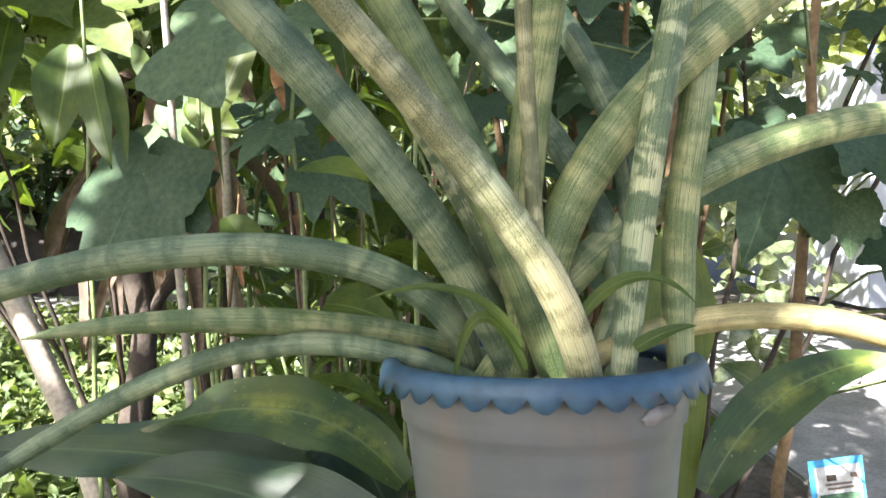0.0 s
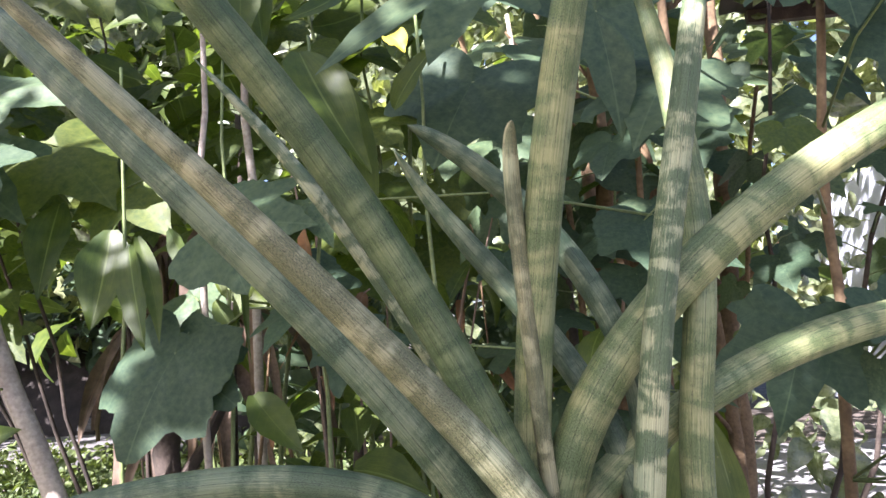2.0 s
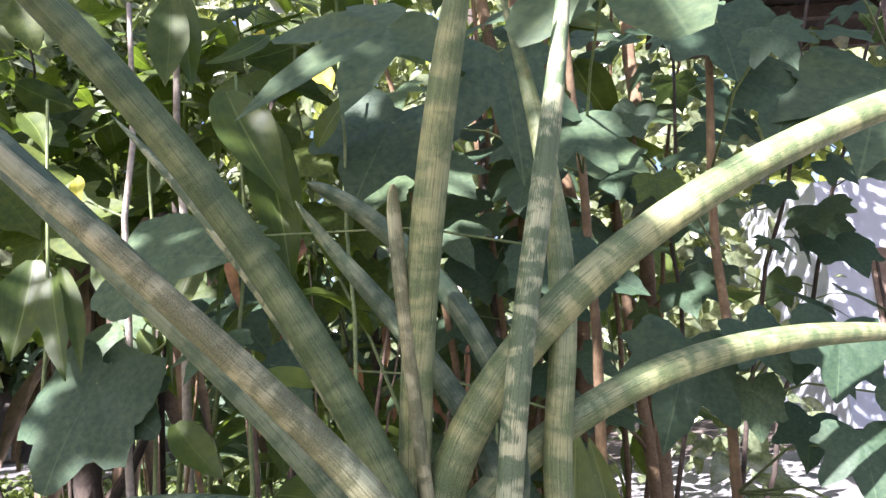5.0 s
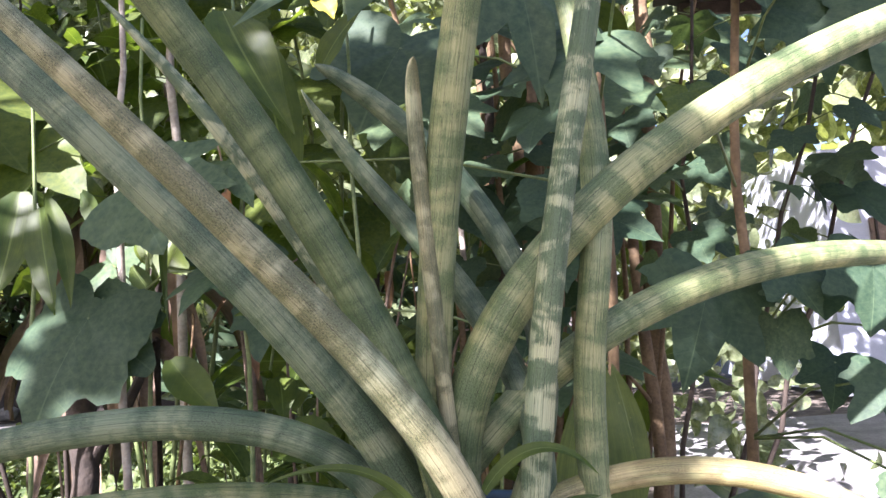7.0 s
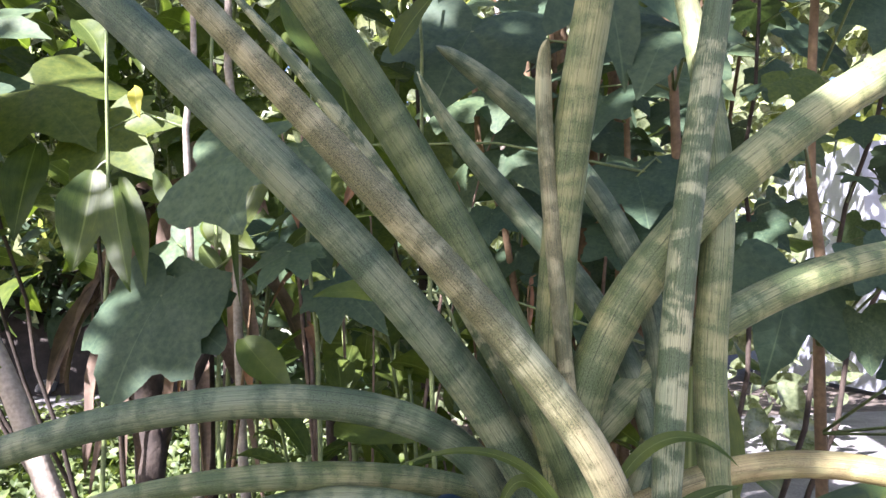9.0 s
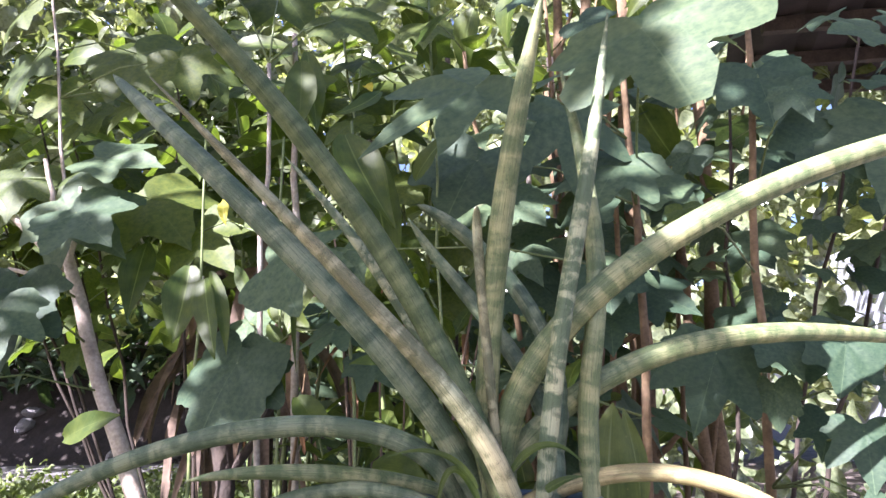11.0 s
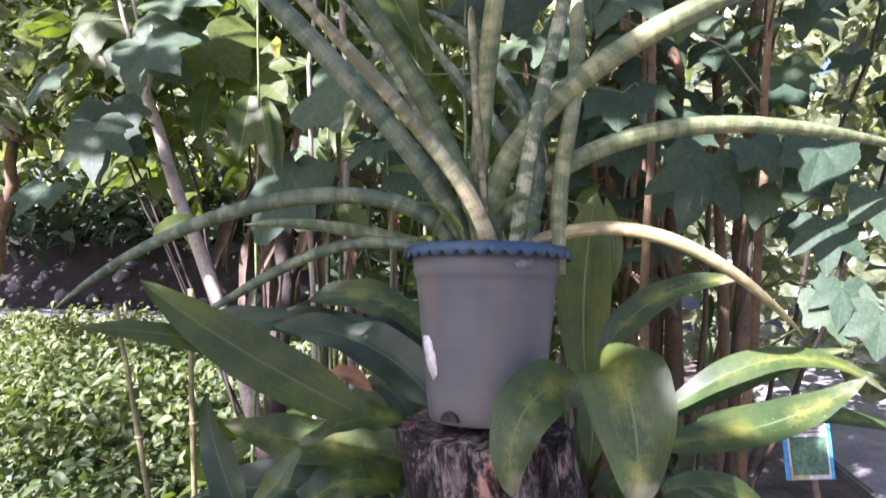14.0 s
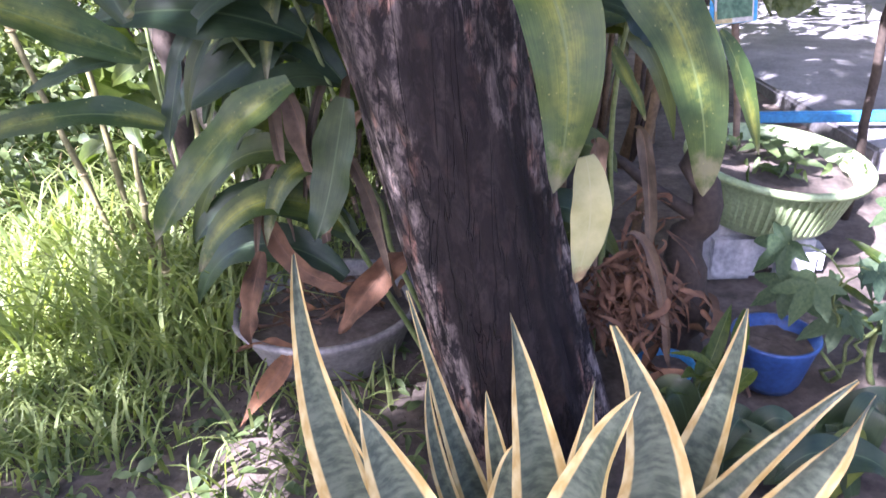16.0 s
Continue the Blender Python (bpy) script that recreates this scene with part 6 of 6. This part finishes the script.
# withered leaves that hang down inside
for i in range(11):
    plant, cx = (LEFT_PLANT, -0.12) if i < 7 else (BROAD_PLANT, 0.46)
    foot = Vector((cx + ri.uniform(-0.12, 0.12), ri.uniform(0.70, 0.80), ri.uniform(0.45, 0.85)))
    drop = ri.uniform(0.18, 0.34)
    sway = Vector((ri.uniform(-0.10, 0.10), ri.uniform(-0.08, 0.02), 0))
    blade(plant, (foot, foot + sway * 0.6 + Vector((0, 0, 0.02)), foot + sway - Vector((0, 0, drop * 0.6)), foot + sway * 1.2 - Vector((0, 0, drop))),
          ri.uniform(0.018, 0.045), (ri.uniform(-0.6, 0.6), -1, 0.2), LEAF_BROWN, 0.8, 0.25, twist=ri.uniform(-3, 3), label="withered brown leaf")
for plant, xs in ((BROAD_PLANT, (0.24, 0.34, 0.46)), (LEFT_PLANT, (-0.02, -0.14, -0.26))):
    for x in xs:
        o = plant.location
        v, f, u = tube(rough_line(Vector((x if plant is BROAD_PLANT else 0.16 + 0.25 * x, 0.82, 0.0)) - o, Vector((x + rn.uniform(-0.05, 0.05), 0.74, 1.0)) - o, 10, 0.012, rn), [0.008 - 0.0004 * i for i in range(11)], 8)
        part("cane", mesh_of("cane", v, f, STEM, u), plant)

for pts, w in ((((0.045, 0.74, 0.40), (0.0, 0.72, 0.385), (-0.06, 0.70, 0.31), (-0.105, 0.68, 0.235)), 0.068), (((-0.275, 0.74, 0.41), (-0.285, 0.71, 0.36), (-0.32, 0.70, 0.28), (-0.315, 0.69, 0.20)), 0.05), (((-0.27, 0.78, 0.50), (-0.24, 0.74, 0.40), (-0.17, 0.72, 0.33), (-0.075, 0.72, 0.345)), 0.05)):
    blade(LEFT_PLANT, pts, w, (0.15, -1, 0.25), LEAF_RUST, 0.6, 0.22, (0.9, 0.7), 0.8, label="withered rust-brown hanging leaf")

# ---- striped sword-leaved plants in front ----
SWORD = thing("striped_snake_plant", "clump of sword-shaped snake plant leaves with cream edges", "plant", (0.30, 0.22, 0.01))


def striped_leaf(tip, mid, w):
    tip, mid = Vector(tip), Vector(mid)
    foot = Vector((0.33 + (mid.x - 0.33) * 0.55, 0.22 + (mid.y - 0.22) * 0.6, -0.01))
    o = SWORD.location
    pts = bezier((foot - o, foot.lerp(mid, 0.6) - o, mid.lerp(tip, 0.35) - o, tip - o), 22)
    v, f, u = ribbon(pts, w * 1.95, (rn.uniform(-0.35, 0.35), -0.8, 0.75), 0.36, 0.045, 8, (0.5, 0.85), rn.uniform(-1.1, 1.1), metres=True, rnd=rn)
    part("leaf", mesh_of("leaf", v, f, STRIPED, u), SWORD)


striped_leaf((-0.02, 0.25, 0.64), (-0.04, 0.23, 0.23), 0.058)
striped_leaf((0.06, 0.20, 0.42), (0.10, 0.18, 0.29), 0.065)
striped_leaf((0.02, 0.25, 0.42), (0.04, 0.23, 0.32), 0.034)
striped_leaf((0.10, 0.42, 0.49), (0.19, 0.40, 0.06), 0.033)
striped_leaf((0.13, 0.40, 0.34), (0.11, 0.38, 0.19), 0.020)
striped_leaf((0.23, 0.35, 0.34), (0.26, 0.33, 0.14), 0.038)
striped_leaf((0.27, 0.30, 0.52), (0.33, 0.28, 0.19), 0.061)
striped_leaf((0.39, 0.25, 0.44), (0.37, 0.23, 0.22), 0.037)
striped_leaf((0.44, 0.20, 0.46), (0.35, 0.18, 0.28), 0.063)
striped_leaf((0.41, 0.25, 0.53), (0.55, 0.23, 0.23), 0.075)
striped_leaf((0.64, 0.40, 0.47), (0.62, 0.38, 0.20), 0.047)
striped_leaf((0.77, 0.30, 0.41), (0.59, 0.28, 0.23), 0.039)
striped_leaf((0.77, 0.25, 0.42), (0.69, 0.23, 0.25), 0.056)
striped_leaf((0.28, 0.30, 0.28), (0.24, 0.28, 0.19), 0.047)

# dark low leaves behind the sword leaves
LOW_PLANT = thing("low_leaf_plant", "low dark-green broad-leaved plant on shaded soil", "plant", (0.72, 0.52, 0.0))
rl = random.Random(83)
for i in range(16):
    a = rl.uniform(0, 2 * math.pi)
    foot = LOW_PLANT.location + Vector((rl.uniform(-0.16, 0.22), rl.uniform(-0.06, 0.08), 0.0))
    out = Vector((math.cos(a), 0.5 * math.sin(a) - 0.2, 0)) * rl.uniform(0.10, 0.22)
    h = rl.uniform(0.10, 0.20)
    blade(LOW_PLANT, (foot, foot + out * 0.2 + Vector((0, 0, h)), foot + out * 0.7 + Vector((0, 0, h * 1.2)), foot + out + Vector((0, 0, h * 0.6))),
          rl.uniform(0.05, 0.09), (0, -0.6, 0.9), BROAD_PALE if i == 3 else BROAD_DARK, 0.25, 0.06)

# a fallen dry leaf caught among the leaves beside the pot
blade(LEFT_PLANT, ((-0.20, 0.62, 1.165), (-0.17, 0.60, 1.185), (-0.14, 0.60, 1.165), (-0.11, 0.60, 1.145)), 0.035, (0, -0.8, 0.6), LEAF_DRY, 0.6, 0.2, label="curled orange-brown dead leaf caught among the blades")

# ---- things on the ground ----
def build_basin():
    at = Vector((1.035, 1.435, 0.212))
    b = thing("plastic_basin", "round lime-green plastic basin filled with dark soil", "basin", at)
    b.rotation_euler = (radians(6.9), radians(5.9), 0)
    b.scale = (1.07, 1.07, 0.9)
    prof = [(0.0, 0.0), (0.17, 0.0), (0.18, 0.008), (0.215, 0.18), (0.222, 0.20), (0.240, 0.206), (0.245, 0.200), (0.246, 0.185), (0.242, 0.184), (0.238, 0.197), (0.224, 0.192), (0.206, 0.19), (0.17, 0.012), (0.0, 0.01)]
    v, f, u = lathe(prof, 64, 0.03)
    part("body", mesh_of("body", v, f, BASIN, u), b)
    for k in range(64):
        a = 2 * math.pi * k / 64
        v, f, u = box(-0.004, 0.004, -0.002, 0.002, 0, 0.14)
        r0, r1 = 0.188, 0.214
        m = Matrix.Translation((math.cos(a) * r0, math.sin(a) * r0, 0.03)) @ Matrix.Rotation(a - math.pi / 2, 4, "Z") @ Matrix.Rotation(-0.19, 4, "X")
        if k == 0:
            rib = mesh_of("rib", v, f, BASIN, u, False)
        part("rib", rib, b, m=m)
    verts, faces, uvs = lathe([(0.0, 0.168), (0.05, 0.172), (0.10, 0.165), (0.15, 0.170), (0.20, 0.16)], 40)
    verts = [v + Vector((0, 0, 0.012 * noise.noise(v * 40))) for v in verts]
    part("soil", mesh_of("soil", verts, faces, SOIL, uvs), b, "dark crumbly soil")


def build_card():
    foot = Vector((1.02, 1.56, 0.20))
    c = thing("plant_label", "blue-edged printed plant label on a thin stake", "sign", foot)
    top = Vector((0.90, 1.54, 0.88))
    v, f, u = tube(rough_line((0, 0, -0.06), top - foot, 6, 0.004, random.Random(4)), [0.011] * 7, 8)
    part("stake", mesh_of("stake", v, f, STAKE, u), c)
    hold = Matrix.Translation(Vector((0.90, 1.525, 0.855)) - foot) @ pose(0, 0, 0, -6, -3, 8)
    def plate(name, x0, x1, z0, z1, y, mat, label=""):
        v, f, u = box(x0, x1, y - 0.0015, y + 0.0015, z0, z1)
        part(name, mesh_of(name, v, f, mat, u, False), c, label, hold)
    plate("card", -0.068, 0.068, -0.10, 0.10, 0.0, CARD_BLUE, "sky-blue printed card edge")
    plate("card_face", -0.056, 0.056, -0.098, 0.084, -0.004, CARD)
    plate("picture", -0.05, 0.05, -0.085, 0.022, -0.008, CARD_PIC, "printed picture of green leaves")
    plate("picture", -0.056, -0.006, -0.098, -0.062, -0.0075, CARD_SAND, "sandy yellow printed corner")
    plate("text_bar", -0.030, -0.008, 0.052, 0.066, -0.008, TRUNK_DARK)
    plate("text_bar", 0.030, 0.046, 0.056, 0.066, -0.008, STAKE)
    for x0, x1, z in ((-0.035, 0.03, 0.042), (-0.03, 0.035, 0.032)):
        plate("text_bar", x0, x1, z, z + 0.004, -0.008, STAKE)


def build_bowl(name, label, at, r, h, mat, soil=True):
    b = thing(name, label, "pot", at)
    v, f, u = lathe([(0.0, 0.0), (r * 0.62, 0.0), (r * 0.72, h * 0.15), (r * 0.92, h * 0.8), (r, h * 0.95), (r * 1.0, h), (r * 0.93, h), (r * 0.86, h * 0.85), (r * 0.6, h * 0.1), (0.0, h * 0.08)], 48, 0.015)
    part("body", mesh_of("body", v, f, mat, u), b)
    if soil:
        v, f, u = lathe([(0.0, h * 0.84), (r * 0.5, h * 0.80), (r * 0.88, h * 0.78)], 32)
        part("soil", mesh_of("soil", [p + Vector((0, 0, 0.01 * noise.noise(p * 30))) for p in v], f, SOIL, u), b, "dark soil with dead leaves")


def bar_of(name, label, a, b, w, h, mat, category):
    a, b = Vector(a), Vector(b)
    m = Vector((b - a)).to_track_quat("X", "Z").to_matrix().to_4x4()
    L = (b - a).length
    bm = bmesh.new()
    bmesh.ops.create_cube(bm, size=1.0)
    bmesh.ops.scale(bm, vec=(L, w, h), verts=bm.verts)
    bmesh.ops.translate(bm, vec=(L / 2, 0, h / 2), verts=bm.verts)
    bmesh.ops.bevel(bm, geom=bm.edges[:], offset=min(w, h) * 0.25, segments=2, affect="EDGES")
    me = bpy.data.meshes.new(name)
    bm.to_mesh(me)
    bm.free()
    me.materials.append(mat)
    ob = tagged(new(name, me), label, category)
    ob.matrix_basis = Matrix.Translation(a) @ m
    return ob


build_basin()
far_foliage("basin_weeds", "small green weeds sprouting from the soil in the basin", 70, lambda r: (1.035 + r.gauss(0, 0.08), 1.435 + r.gauss(0, 0.08), 0.375 + 0.05 * r.random()), 0.055, SMALL_LANCE, HERB, 55, 0.6)
build_card()
build_bowl("clay_bowl", "low grey clay bowl with a pale rim and dead leaves", (-0.20, 0.93, 0.01), 0.245, 0.17, BOWL_CLAY)
build_bowl("plastic_bowl", "small bright blue plastic bowl behind the dead leaves", (0.64, 0.82, 0.0), 0.07, 0.07, BLUE)
build_bowl("plastic_bowl", "small blue-purple plastic bowl on the ground", (0.87, 0.80, 0.04), 0.095, 0.13, BLUE_DEEP)
for x, y, w, turn in ((0.93, 1.36, 0.20, 4), (1.13, 1.40, 0.17, -7), (1.0, 1.58, 0.22, 12)):
    ob = bar_of("block", "broken whitewashed concrete block under the basin", (x - w / 2, y, 0.02), (x + w / 2, y + w * math.sin(radians(turn)), 0.02), 0.14, 0.19 if x < 0.95 else 0.13, BLOCK, "block")
    tagged(ob, group="blocks under the basin")
bar_of("blue_trough_edge", "bright blue plastic trough edge", (1.30, 2.45, 0.16), (1.36, 1.75, 0.26), 0.035, 0.04, BLUE, "trough")
bar_of("blue_trough_edge", "bright blue plastic trough edge", (1.36, 2.5, 0.2), (2.2, 2.45, 0.2), 0.035, 0.05, BLUE, "trough")

for i, (x, y, z) in enumerate(((1.12, 0.82, 0.42), (0.78, 0.60, 0.26), (1.3, 0.95, 0.45))):
    ginger((x, y, 0.01), (x + 0.03, y - 0.02, z), "low seedling with soft green lance-shaped leaves", 300 + i, 0.15, 8)
lobed_shrub((1.02, 0.82, 0.02), [(0.92, 0.72, 0.42), (1.08, 0.70, 0.36), (1.16, 0.84, 0.44)], DEEP_BLADES, "low shrub with dark green hand-shaped leaves on shaded soil", 49, 0.085, 7, STEM, 0.005, 0.4)
sapling((0.70, 0.93, 0.0), (0.715, 0.97, 0.60), 0.048, TRUNK_DARK, "short dark bare trunk in shade", random.Random(5), "sapling", 2)

rd = random.Random(91)
for i in range(22):
    x, y = (rd.uniform(-0.42, 0.02), rd.uniform(0.70, 0.98)) if i < 8 else (rd.uniform(0.38, 0.75), rd.uniform(0.62, 0.95))
    z = ground_height(x, y) + (rd.uniform(0.02, 0.16) if i < 8 else rd.uniform(0.0, 0.2))
    v, f, u = ribbon(bezier(((0, 0, 0), (0.05, rd.uniform(-.03, .03), 0.03), (0.1, 0, rd.uniform(-0.02, 0.05)), (rd.uniform(0.12, 0.2), rd.uniform(-.04, .04), rd.uniform(-0.03, 0.03))), 10), rd.uniform(0.03, 0.06), (0, 0, 1), 0.5, 0.12, 4, rnd=rd)
    ob = new("dead_leaf", mesh_of("dead_leaf", v, f, LEAF_RUST, u))
    ob.matrix_basis = pose(x, y, z, rd.uniform(-50, 50), rd.uniform(-50, 50), rd.uniform(0, 360))
    tagged(ob, "curled dry rust-brown dead leaf", "dead leaf", "dead leaves")


def litter(name, label, n, cx, cy, z0, spread, seed, hang=0.1):
    """A tangle of thin dry strips and curled leaf scraps."""
    rnd = random.Random(seed)
    verts, faces, uvs = [], [], []
    for i in range(n):
        x, y = cx + rnd.gauss(0, spread), cy + rnd.gauss(0, spread * 0.6)
        p = Vector((x, y, z0 + abs(rnd.gauss(0, 0.05 if hang > 0 else 0.10))))
        d = Vector((rnd.gauss(0, 1), rnd.gauss(0, 0.6), rnd.gauss(hang, 0.5))).normalized() * rnd.uniform(0.03, 0.11)
        c = Vector((rnd.gauss(0, 0.02), rnd.gauss(0, 0.02), rnd.uniform(0.0, 0.03)))
        v, f, u = ribbon(bezier((p, p + d * 0.3 + c, p + d * 0.7 + c, p + d), 7), rnd.uniform(0.004, 0.016), (rnd.gauss(0, 0.5), -0.5, 1), 0.6, 0.2, 2, twist=rnd.uniform(-2, 2), rnd=rnd)
        k = len(verts)
        verts += list(v)
        uvs += list(u)
        faces += [tuple(j + k for j in q) for q in f]
    tagged(new(name, mesh_of(name, verts, faces, LEAF_RUST, uvs)), label, "litter", kind="stuff")


litter("leaf_litter", "tangled heap of dry brown leaf strips beside the stump", 320, 0.53, 0.78, 0.22, 0.055, 5, -1.1)
litter("leaf_litter", "dry brown leaf scraps on the bare soil", 45, -0.20, 0.92, 0.15, 0.11, 6)
